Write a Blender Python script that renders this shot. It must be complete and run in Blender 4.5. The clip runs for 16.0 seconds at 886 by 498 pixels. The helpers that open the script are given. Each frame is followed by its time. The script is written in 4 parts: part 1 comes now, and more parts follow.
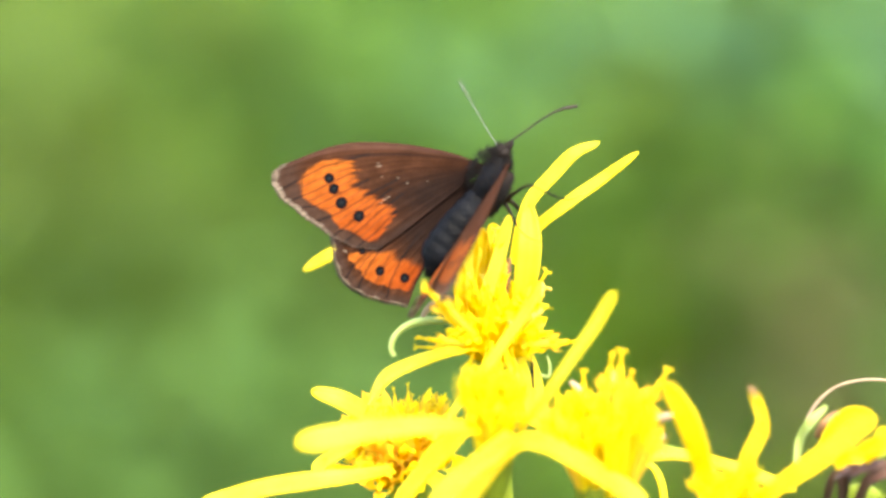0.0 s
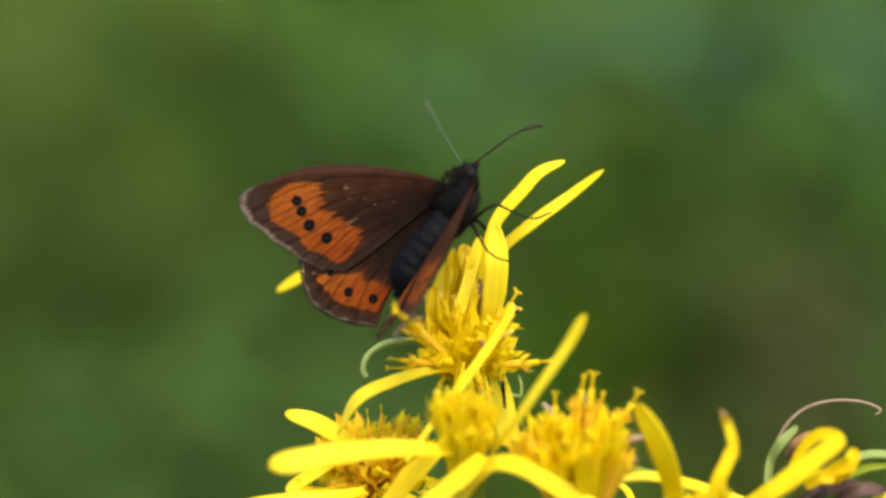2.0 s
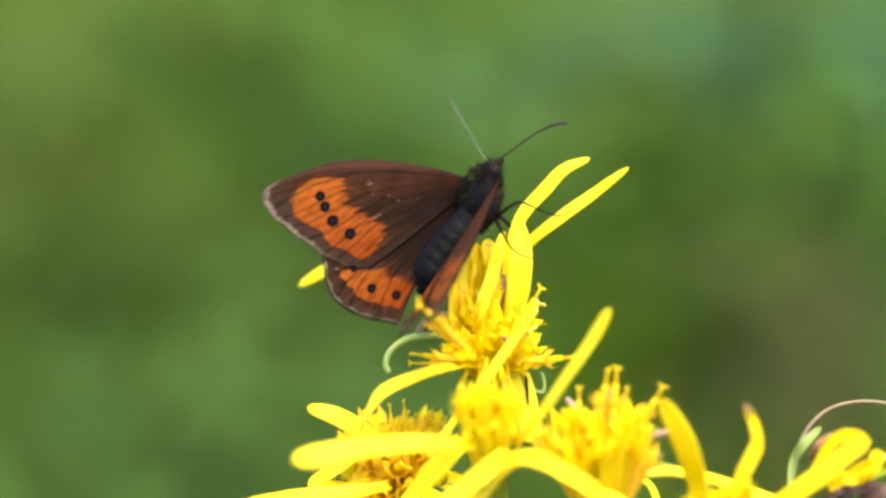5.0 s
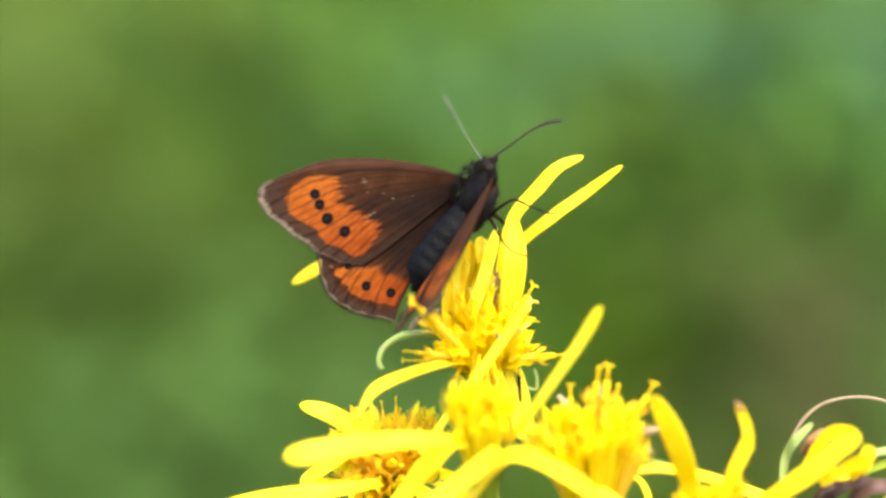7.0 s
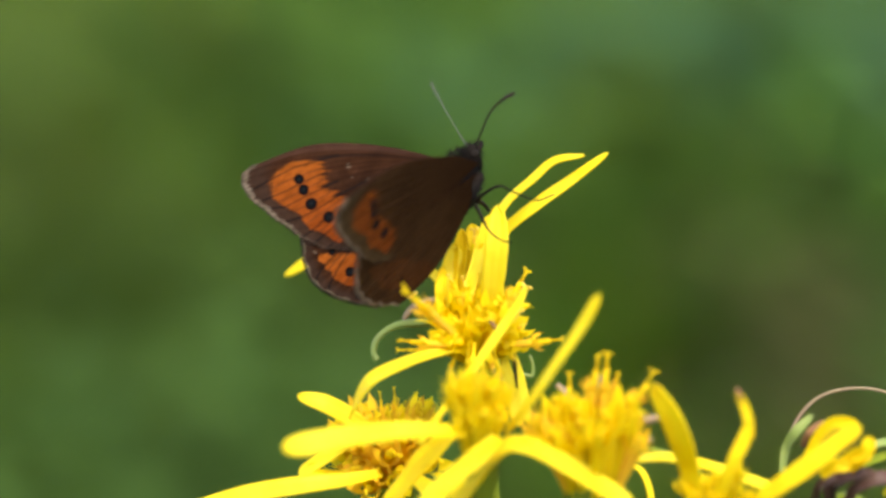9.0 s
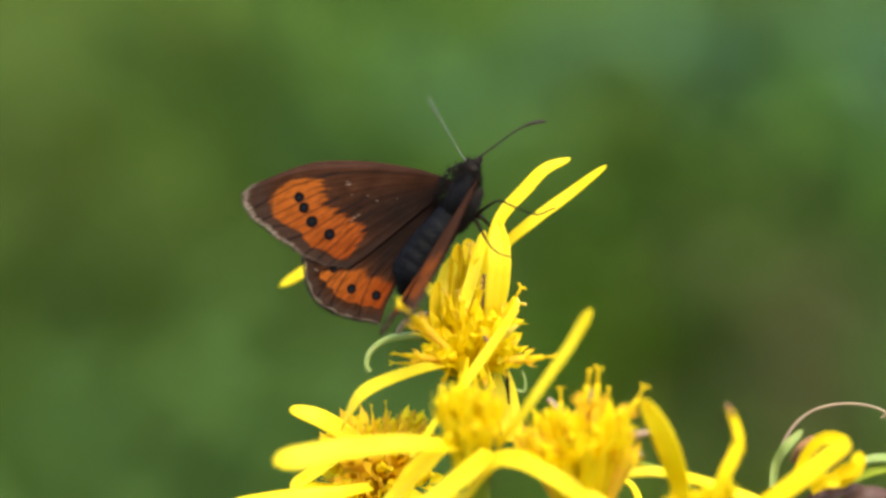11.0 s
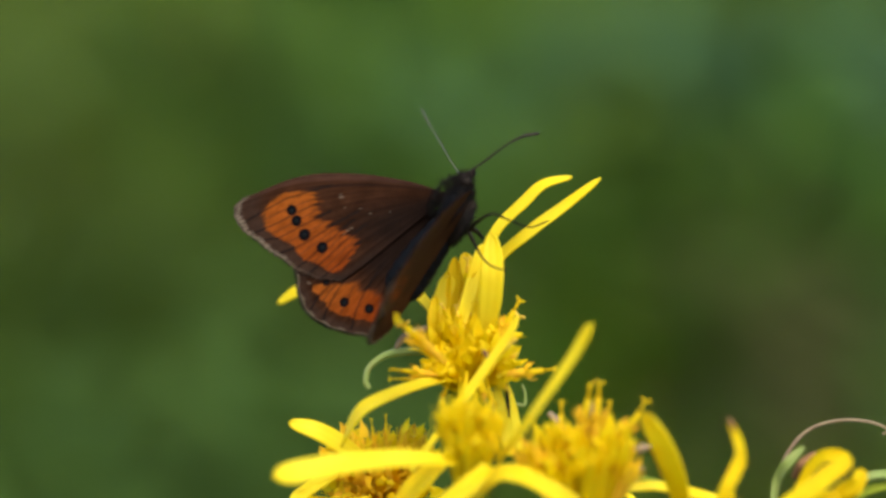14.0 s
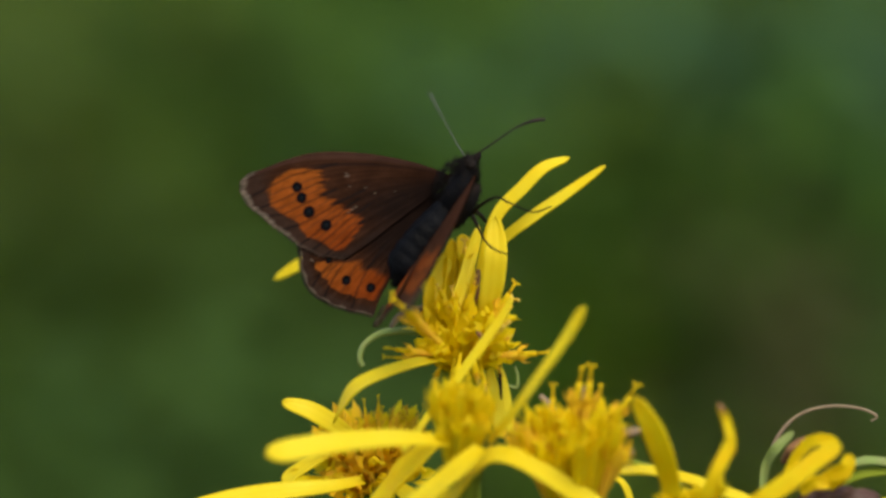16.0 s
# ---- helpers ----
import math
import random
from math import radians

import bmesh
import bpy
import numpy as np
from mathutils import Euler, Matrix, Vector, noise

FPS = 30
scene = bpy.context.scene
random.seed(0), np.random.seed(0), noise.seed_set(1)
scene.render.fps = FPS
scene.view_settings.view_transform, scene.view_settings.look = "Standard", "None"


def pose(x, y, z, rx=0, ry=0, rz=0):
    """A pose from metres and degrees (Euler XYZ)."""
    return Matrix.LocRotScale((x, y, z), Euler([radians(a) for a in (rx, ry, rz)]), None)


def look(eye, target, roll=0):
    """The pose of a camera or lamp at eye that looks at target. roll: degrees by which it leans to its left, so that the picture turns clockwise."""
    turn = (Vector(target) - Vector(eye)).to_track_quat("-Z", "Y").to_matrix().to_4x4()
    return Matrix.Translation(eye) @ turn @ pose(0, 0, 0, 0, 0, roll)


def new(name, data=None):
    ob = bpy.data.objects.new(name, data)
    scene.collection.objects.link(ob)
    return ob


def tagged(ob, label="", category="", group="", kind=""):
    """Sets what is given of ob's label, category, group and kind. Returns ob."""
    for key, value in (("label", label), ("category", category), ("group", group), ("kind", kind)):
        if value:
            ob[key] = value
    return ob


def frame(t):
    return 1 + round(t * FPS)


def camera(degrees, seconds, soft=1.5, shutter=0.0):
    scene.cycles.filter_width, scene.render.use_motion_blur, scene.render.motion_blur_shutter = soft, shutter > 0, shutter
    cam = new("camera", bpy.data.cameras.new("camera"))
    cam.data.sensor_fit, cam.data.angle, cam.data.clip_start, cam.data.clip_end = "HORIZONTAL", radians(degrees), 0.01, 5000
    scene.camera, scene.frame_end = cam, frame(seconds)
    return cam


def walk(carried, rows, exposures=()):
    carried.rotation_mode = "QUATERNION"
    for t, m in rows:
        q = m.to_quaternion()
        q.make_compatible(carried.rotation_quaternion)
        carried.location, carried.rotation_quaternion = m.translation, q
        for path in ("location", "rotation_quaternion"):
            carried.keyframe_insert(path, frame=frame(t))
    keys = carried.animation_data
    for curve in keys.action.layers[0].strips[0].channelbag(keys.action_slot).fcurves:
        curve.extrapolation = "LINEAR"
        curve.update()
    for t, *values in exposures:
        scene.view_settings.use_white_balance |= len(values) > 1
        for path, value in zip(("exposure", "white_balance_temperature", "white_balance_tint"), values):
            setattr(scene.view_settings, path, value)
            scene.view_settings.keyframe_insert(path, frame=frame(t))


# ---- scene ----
# The camera looks 10 degrees down on a flower held 0.455 m away.
# Sheet units: 0.0508 mm on a plane through the flower, square to the view.
UNIT = 0.05077
HUB = Vector((0, 0, 0.70))
EYE = Vector((0, -0.448, 0.779))
FWD = (HUB - EYE).normalized()
EX = Vector((1, 0, 0))
UP = EX.cross(FWD)
REACH = (HUB - EYE).length * 1000


def at(x, y, d=0.0):
    """The place at sheet units x (right), y (down) and d millimetres behind the sheet."""
    k = 1 + d / REACH
    return HUB + ((x - 784) * UNIT * k * EX + (441 - y) * UNIT * k * UP + d * FWD) / 1000


# The hand-held drift: seconds, how far the flower slides in the view (mm right, mm down), degrees of roll, and nearness.
DRIFT = [
    (0.0, 2.35, -1.91, 0.0, 1.0035), (0.5, 2.14, -2.12, 0.03, 1.0037), (1.0, 0.73, -2.37, 0.0, 1.0006), (1.5, 0.75, -0.7, -0.03, 0.998), (2.0, -0.11, 0.13, -0.04, 0.998),
    (2.5, 0.0, 0.0, 0.0, 1.0), (3.0, 1.06, 0.21, 0.2, 0.998), (3.5, 0.9, -0.14, -0.07, 1.0), (4.0, 1.83, -0.16, 0.07, 1.0), (6.5, 2.09, -0.73, -0.1, 1.003),
    (7.0, 1.25, -0.6, 0.02, 0.9985), (7.5, 0.51, -0.28, -0.1, 1.0), (8.0, 0.29, -0.21, -0.2, 0.9993), (8.5, 1.7, -0.69, -0.1, 1.001), (9.0, 1.02, -1.58, -0.4, 1.004),
    (9.5, 0.82, -0.61, -0.3, 1.0), (12.0, 0.33, -0.25, -0.1, 1.002), (12.5, 0.47, -0.56, -0.05, 1.002), (13.0, -0.07, -0.79, 0.0, 1.004), (13.5, -0.44, 0.17, -0.05, 1.005),
    (14.0, 0.34, 0.85, -0.1, 1.006), (14.5, 1.39, 0.05, 0.15, 1.0065), (15.0, -0.65, -0.77, 0.13, 1.003), (15.5, -0.59, -1.55, 0.35, 1.0007), (16.0, -0.17, -0.73, 0.7, 1.0),
]
# How the top head, the butterfly and the wilted head sway: seconds, mm right, mm down, degrees clockwise.
NOD = [
    (0.0, 0.12, 0.15, 0.24), (0.5, 0.11, 0.05, -0.14), (1.0, 0.09, 0.02, 0.1), (1.5, 0.1, 0.0, 0.16), (2.0, 0.02, -0.03, -0.12),
    (2.5, 0.0, 0.0, 0.0), (3.0, 0.0, 0.02, -0.07), (3.5, -0.02, 0.05, 0.17), (4.0, 0.04, 0.06, 0.11), (6.5, -0.05, 0.08, 0.25),
    (7.0, 0.1, 0.06, 0.2), (7.5, -0.02, -0.02, -0.18), (8.0, -0.03, 0.01, -0.01), (8.5, -0.03, 0.05, 0.06), (9.0, -0.2, -0.13, -0.97),
    (9.5, -0.13, -0.14, -0.06), (12.0, -0.02, 0.04, 0.13), (12.5, 0.02, 0.04, 0.02), (13.0, -0.2, -0.11, -1.41), (13.5, -0.25, -0.12, -1.23),
    (14.0, -0.17, 0.01, -0.95), (14.5, -0.11, 0.09, 0.21), (15.0, -0.08, 0.06, 0.4), (15.5, -0.07, -0.01, 0.35), (16.0, -0.08, -0.07, 0.03),
]
SWAY = [
    (0.0, 0.36, 0.22, 0.8), (0.5, 0.12, 0.01, 0.12), (1.0, 0.18, 0.01, 0.16), (1.5, 0.17, -0.05, 0.3), (2.0, 0.04, -0.07, -0.02),
    (2.5, 0.0, 0.0, 0.0), (3.0, 0.03, 0.02, 0.03), (3.5, -0.13, 0.19, 0.53), (4.0, 0.01, 0.15, 0.28), (6.5, 0.02, 0.21, 0.42),
    (7.0, 0.24, 0.18, 0.33), (7.5, -0.2, 0.11, 0.13), (8.0, -0.12, 0.17, 0.36), (8.5, -0.1, 0.17, 0.04), (9.0, -1.07, -0.02, 1.14),
    (9.5, -0.33, -0.01, 0.65), (12.0, 0.01, 0.09, -0.26), (12.5, 0.19, 0.12, -0.38), (13.0, -0.9, -0.17, -0.23), (13.5, -1.09, -0.08, 0.95),
    (14.0, -0.71, 0.02, -0.2), (14.5, -0.27, 0.22, 1.05), (15.0, -0.24, 0.21, 1.25), (15.5, -0.13, 0.09, 1.07), (16.0, -0.17, 0.03, 1.0),
]
WILT = [(0.0, 0.0, -0.15), (0.5, 0.0, -0.28), (1.5, 0.0, -0.26), (2.0, 0.0, -0.23), (2.5, 0.0, 0.0), (3.0, 0.0, 0.1), (3.5, -0.07, 0.24),
        (4.0, -0.1, 0.2), (6.5, -0.1, 0.45), (7.0, 0.0, 0.16), (7.5, 0.0, 0.26), (8.5, -0.03, 0.27), (9.0, -0.08, 0.55), (9.5, -0.1, 0.54),
        (12.0, -0.04, 0.56), (12.5, 0.0, 0.5), (13.0, 0.0, 0.57), (13.5, -0.1, 0.7), (14.0, -0.16, 0.74), (14.5, -0.28, 0.92),
        (15.0, -0.26, 0.95), (15.5, -0.19, 0.8), (16.0, -0.18, 0.66)]

cam = camera(10, 16.0, 3.0, 0.5)
cam.data.dof.use_dof = True
cam.data.dof.focus_distance = 0.4575
cam.data.dof.aperture_fstop = 15.5
path = []
for t, dx, dy, roll, near in DRIFT:
    v = (-dx * EX + dy * UP) / 1000
    path.append((t, look(EYE + 0.5 * v + FWD * REACH * (1 - 1 / near) / 1000, HUB + v, roll)))
GAIN = 1.42
EXPOSURES = [(0.0, 2.0), (0.5, 1.4), (1.0, 0.72), (1.5, 0.45), (2.0, 0.45), (2.5, 0.53), (3.0, 0.55), (3.5, 0.9), (4.0, 1.0), (6.5, 1.45),
             (7.0, 1.4), (7.5, 1.0), (8.0, 0.83), (8.5, 0.83), (9.0, 0.62), (9.5, 0.38), (9.7, 0.4), (12.0, 0.92), (12.5, 0.83), (13.0, -0.1),
             (13.5, -0.16), (14.0, 0.18), (14.5, 1.2), (15.0, 0.7), (15.5, -0.14), (16.0, -0.29)]
walk(cam, path, [(t, e + GAIN, 7250, 5) for t, e in EXPOSURES])

# ---- daylight: thin cloud, a wide soft sun high behind the camera ----
world = bpy.data.worlds.new("sky")
scene.world = world
world.use_nodes = True
nt = world.node_tree
sky = nt.nodes.new("ShaderNodeTexSky")
sky.sky_type, sky.sun_disc = "NISHITA", False
sky.sun_elevation, sky.sun_rotation = radians(56), radians(162)
sky.altitude, sky.dust_density = 1500, 4.0
nt.nodes["Background"].inputs["Strength"].default_value = 0.15
nt.links.new(sky.outputs["Color"], nt.nodes["Background"].inputs["Color"])
sun = new("sun", bpy.data.lights.new("sun", "SUN"))
sun.data.energy, sun.data.angle, sun.data.color = 1.5, radians(35), (1.0, 0.94, 0.84)
sun.matrix_world = look((0.3, -0.95, 1.5), (0, 0, 0))


# ---- materials ----
def material(name, colour, colour2=None, scale=400.0, rough=0.6, bump=0.2, glow=0.0, attr="", spread=0.12, sheen=0.0, fine=2500.0, spec=0.4):
    """A procedural surface: two colours mixed by noise at two scales, per-piece variation, fine relief, and light let through."""
    m = bpy.data.materials.new(name)
    m.use_nodes = True
    n, l = m.node_tree.nodes, m.node_tree.links
    b = n["Principled BSDF"]
    b.inputs["Roughness"].default_value = rough
    b.inputs["Specular IOR Level"].default_value = spec
    co = n.new("ShaderNodeTexCoord")
    big, small = n.new("ShaderNodeTexNoise"), n.new("ShaderNodeTexNoise")
    big.inputs["Scale"].default_value, small.inputs["Scale"].default_value = scale, fine
    big.inputs["Detail"].default_value = 5
    l.new(co.outputs["Object"], big.inputs["Vector"])
    l.new(co.outputs["Object"], small.inputs["Vector"])
    mix = n.new("ShaderNodeMix")
    mix.data_type = "RGBA"
    mix.inputs["A"].default_value = (*colour, 1)
    mix.inputs["B"].default_value = (*(colour2 or [c * 0.7 for c in colour]), 1)
    ramp = n.new("ShaderNodeMapRange")
    ramp.inputs["From Min"].default_value, ramp.inputs["From Max"].default_value = 0.35, 0.65
    l.new(big.outputs["Fac"], ramp.inputs["Value"])
    l.new(ramp.outputs["Result"], mix.inputs["Factor"])
    if attr:
        a = n.new("ShaderNodeAttribute")
        a.attribute_name = attr
        l.new(a.outputs["Color"], mix.inputs["A"])
        dark = n.new("ShaderNodeMix")
        dark.data_type, dark.blend_type = "RGBA", "MULTIPLY"
        dark.inputs["Factor"].default_value = 1
        l.new(a.outputs["Color"], dark.inputs["A"])
        dark.inputs["B"].default_value = (*(colour2 or (0.7, 0.7, 0.7)), 1)
        l.new(dark.outputs["Result"], mix.inputs["B"])
    info, geo = n.new("ShaderNodeObjectInfo"), n.new("ShaderNodeNewGeometry")
    add = n.new("ShaderNodeMath")
    add.operation = "ADD"
    l.new(info.outputs["Random"], add.inputs[0])
    l.new(geo.outputs["Random Per Island"], add.inputs[1])
    val = n.new("ShaderNodeMapRange")
    val.inputs["From Max"].default_value = 2
    val.inputs["To Min"].default_value, val.inputs["To Max"].default_value = 1 - spread, 1 + spread
    l.new(add.outputs[0], val.inputs["Value"])
    hsv = n.new("ShaderNodeHueSaturation")
    l.new(mix.outputs["Result"], hsv.inputs["Color"])
    l.new(val.outputs["Result"], hsv.inputs["Value"])
    l.new(hsv.outputs["Color"], b.inputs["Base Color"])
    bp = n.new("ShaderNodeBump")
    bp.inputs["Strength"].default_value, bp.inputs["Distance"].default_value = bump, 0.0002
    l.new(small.outputs["Fac"], bp.inputs["Height"])
    l.new(bp.outputs["Normal"], b.inputs["Normal"])
    if sheen:
        b.inputs["Sheen Weight"].default_value = sheen
        b.inputs["Sheen Roughness"].default_value = 0.4
        b.inputs["Sheen Tint"].default_value = (0.6, 0.2, 0.08, 1)
    if glow:
        tr, mx = n.new("ShaderNodeBsdfTranslucent"), n.new("ShaderNodeMixShader")
        l.new(hsv.outputs["Color"], tr.inputs["Color"])
        mx.inputs["Fac"].default_value = glow
        l.new(b.outputs["BSDF"], mx.inputs[1])
        l.new(tr.outputs["BSDF"], mx.inputs[2])
        l.new(mx.outputs["Shader"], n["Material Output"].inputs["Surface"])
    return m


RAY = material("ray_yellow", (0.845, 0.695, 0.038), (0.83, 0.64, 0.017), 250, 0.55, 0.15, 0.5, spread=0.06, spec=0.25)
TUBE = material("floret_yellow", (0.82, 0.635, 0.016), (0.80, 0.555, 0.010), 500, 0.6, 0.25, 0.5, spec=0.2, spread=0.10)
BROWNED = material("floret_browned", (0.82, 0.52, 0.02), (0.70, 0.34, 0.03), 350, 0.65, 0.3, 0.3, spread=0.25, spec=0.2)
ANTHER = material("anther_orange", (0.82, 0.52, 0.018), (0.68, 0.33, 0.018), 700, 0.7, 0.4, spread=0.3)
STYLE = material("style_gold", (0.75, 0.52, 0.06), (0.6, 0.36, 0.04), 900, 0.6, 0.3, 0.2, spread=0.2)
FADED = material("faded_pink", (0.30, 0.215, 0.12), (0.22, 0.14, 0.085), 600, 0.7, 0.4, 0.2, spread=0.2)
WITHERED = material("withered_brown", (0.26, 0.12, 0.04), (0.15, 0.065, 0.03), 500, 0.75, 0.4, 0.15, spread=0.25)
PALE = material("pale_green_style", (0.19, 0.26, 0.055), (0.22, 0.24, 0.07), 400, 0.6, 0.3, 0.2)
GREEN = material("stem_green", (0.15, 0.19, 0.014), (0.19, 0.22, 0.02), 300, 0.65, 0.3, 0.2, spec=0.12)
PURPLE = material("bract_purple", (0.07, 0.027, 0.018), (0.04, 0.02, 0.012), 300, 0.6, 0.3)
WING = material("wing_scales", (1, 1, 1), (0.8, 0.78, 0.76), 900, 0.7, 0.5, 0.2, sheen=0.08, attr="tint", fine=9000, spec=0.015)
BLACK = material("body_black", (0.0018, 0.0017, 0.002), (0.0045, 0.0047, 0.0062), 450, 0.55, 0.45, spread=0.2, spec=0.045)
FUR = material("fur_brown", (0.006, 0.0046, 0.004), (0.014, 0.009, 0.007), 500, 0.9, 0.3, spread=0.4, spec=0.1)
EYE_M = material("eye_brown", (0.012, 0.008, 0.006), None, 900, 0.6, 0.1, spec=0.08)
LEG = material("leg_brown", (0.008, 0.0055, 0.004), (0.014, 0.009, 0.006), 700, 0.7, 0.4, spec=0.07)
ANT = material("antenna_grey", (0.013, 0.009, 0.007), (0.03, 0.021, 0.017), 900, 0.7, 0.3, spec=0.1)
ANT_PALE = material("antenna_pale", (0.11, 0.10, 0.085), (0.07, 0.06, 0.05), 900, 0.7, 0.3, spec=0.1)
SOIL = material("meadow_soil", (0.03, 0.05, 0.008), (0.04, 0.04, 0.012), 2.0, 0.9, 0.6, spread=0.02, fine=60)


# ---- mesh tools ----
class Soup:
    """Points and faces gathered for one mesh."""

    def __init__(self):
        self.v, self.f, self.c = [], [], []

    def grid(self, rows, closed=False):
        """A skin over rows of points, each row as long as the next."""
        base, n = len(self.v), len(rows[0])
        for r in rows:
            self.v.extend(r)
        for i in range(len(rows) - 1):
            for j in range(n if closed else n - 1):
                k = (j + 1) % n
                a, b = base + i * n, base + (i + 1) * n
                self.f.append((a + j, a + k, b + k, b + j))
        return base

    def mesh(self, name, origin=Vector((0, 0, 0))):
        me = bpy.data.meshes.new(name)
        me.from_pydata([tuple(Vector(p) - origin) for p in self.v], [], self.f)
        me.polygons.foreach_set("use_smooth", [True] * len(me.polygons))
        me.update()
        return me


def part(name, me, mat, parent=None, label="", place=None):
    """Links a mesh as one object, under its thing or part if given."""
    ob = new(name, me)
    if not me.materials:
        me.materials.append(mat)
    if parent:
        ob.parent = parent
    if place is not None:
        ob.location = place
    return tagged(ob, label)


def thing(name, place, label, category, group=""):
    ob = new(name)
    ob.empty_display_size = 0.01
    ob.location = place
    return tagged(ob, label, category, group)


def spline(pts, n):
    """n points on a smooth curve through pts."""
    p = [Vector(q) for q in pts]
    p = [2 * p[0] - p[1]] + p + [2 * p[-1] - p[-2]]
    out, m = [], len(p) - 3
    for i in range(n):
        s = i / (n - 1) * m
        k = min(int(s), m - 1)
        u = s - k
        a, b, c, d = p[k:k + 4]
        out.append(0.5 * (2 * b + (c - a) * u + (2 * a - 5 * b + 4 * c - d) * u * u + (3 * b - a - 3 * c + d) * u ** 3))
    return out


def tangents(c):
    n = len(c)
    return [(c[min(i + 1, n - 1)] - c[max(i - 1, 0)]).normalized() for i in range(n)]


def tube(s, pts, radii, n=20, sides=7, wobble=0.0):
    """A tapering round strand along pts; radii in mm, spread evenly along it."""
    c = spline(pts, n)
    t = tangents(c)
    ref = Vector((0.31, 0.77, 0.55))
    rows = []
    for i in range(n):
        x = i / (n - 1) * (len(radii) - 1)
        k = min(int(x), len(radii) - 2)
        r = (radii[k] * (1 - x + k) + radii[k + 1] * (x - k)) / 1000
        a = t[i].cross(ref).normalized()
        b = t[i].cross(a)
        w = 1 + wobble * noise.noise(c[i] * 900)
        rows.append([c[i] + (a * math.cos(q) + b * math.sin(q)) * r * w for q in (2 * math.pi * j / sides for j in range(sides))])
    s.grid(rows, True)
    s.f.append(tuple(range(len(s.v) - sides, len(s.v))))
    s.f.append(tuple(reversed(range(len(s.v) - n * sides, len(s.v) - (n - 1) * sides))))


def strap(s, pts, width, facing, cup=0.07, thick=0.16, n=30, base=0.5, twist=0.0, seed=0, tip=0.16):
    """A strap-shaped ray with grooves, a rounded three-toothed tip and thickness; width and thick in mm."""
    c = spline(pts, n)
    t = tangents(c)
    cols = 11
    top, low = [], []
    for i in range(n):
        u = i / (n - 1)
        w = base + (1 - base) * min(1, u / 0.45) ** 0.8
        if u > 1 - tip:
            w *= math.sqrt(max(0.0, 1 - ((u - 1 + tip) / tip) ** 2)) * 0.94 + 0.06
        w *= 1 + 0.06 * noise.noise((u * 4, seed * 3.1, 0.5))
        f = Vector(facing)
        f = (f - t[i] * f.dot(t[i])).normalized()
        f = Matrix.Rotation(twist * u + 0.15 * noise.noise((u * 3, seed * 1.7, 4.2)), 3, t[i]) @ f
        side = t[i].cross(f)
        ra, rb = [], []
        for j in range(cols):
            a = 2 * j / (cols - 1) - 1
            lift = cup * width * (a * a - 0.4) + 0.014 * width * math.cos(a * 9.4) * min(1, u * 4)
            notch = -0.35 * width * (0.5 + 0.5 * math.cos(a * 9.0)) * max(0, (u - 0.9) / 0.1) * 0.5
            p = c[i] + (side * a * w * width / 2 + f * lift + t[i] * notch) / 1000
            ra.append(p + f * thick / 2000)
            rb.append(p - f * thick / 2000)
        top.append(ra + rb[::-1])
    s.grid(top, True)
    m = 2 * cols
    b0 = len(s.v) - m
    for j in range(cols - 1):
        s.f.append((b0 + j, b0 + j + 1, b0 + m - 2 - j, b0 + m - 1 - j))


def ball(s, centre, axes, rings=12, segs=18, bump=0.0, freq=1.0):
    """An ellipsoid; axes: three vectors in mm."""
    a, b, c = [Vector(x) / 1000 for x in axes]
    rows = []
    for i in range(rings + 1):
        th = math.pi * i / rings
        row = []
        for j in range(segs):
            ph = 2 * math.pi * j / segs
            d = a * math.cos(th) + (b * math.cos(ph) + c * math.sin(ph)) * max(math.sin(th), 1e-3)
            row.append(centre + d * (1 + bump * noise.noise((centre + d) * 1000 * freq)))
        rows.append(row)
    s.grid(rows, True)


# ---- ground and meadow ----
def ground():
    s = Soup()
    ring = [0, 0.5, 1, 2, 3, 4.5, 6.5, 10, 16, 30, 60, 120, 250, 600, 1500]
    rows = []
    for r in ring:
        rows.append([Vector((r * math.cos(a), r * math.sin(a), -0.0 + 0.03 * min(r, 3) / 3 * noise.noise((r * math.cos(a), r * math.sin(a), 0)) * min(1, r)))
                     for a in (2 * math.pi * j / 64 for j in range(64))])
    s.grid(rows, True)
    tagged(part("ground", s.mesh("ground"), SOIL), "green mossy meadow soil under tall grass", "ground", "", "structure")


def blades(name, label, count, area, height, width, mat, seed, lean=0.35):
    """Bent tapering grass blades, joined."""
    rng = random.Random(seed)
    s = Soup()
    for _ in range(count):
        if rng.random() < 0.30:
            y = area[2] + (area[3] - area[2]) * rng.random()
            half = max(0.6, area[0] + area[1] * y) * min(1.0, 0.15 + 0.6 * (y - area[2]))
            x = rng.uniform(-half, half) * rng.choice((1, 1, 1, 1.3, 1.8, 2.4))
        else:
            q, far = rng.uniform(0, 6.283), 4.6 * rng.random() ** 0.72
            x, y = far * math.cos(q), 2.6 + 1.15 * far * math.sin(q)
        h = rng.uniform(*height)
        a, l = rng.uniform(0, 6.283), rng.uniform(0.05, lean) * h
        w = rng.uniform(*width) / 2
        q = rng.uniform(0, 6.283)
        side = Vector((math.cos(q), math.sin(q), 0)) * w
        go = Vector((math.cos(a), math.sin(a), 0)) * l
        p = Vector((x, y, -0.01))
        rows = []
        for u, ww in ((0, 0.7), (0.35, 1), (0.7, 0.75), (1, 0.06)):
            c = p + go * u * u + Vector((0, 0, h * (u - 0.18 * u * u * l / h * 2)))
            rows.append([c - side * ww, c + side * ww])
        s.grid(rows)
    tagged(part(name, s.mesh(name), mat), label, "grass", "", "stuff")


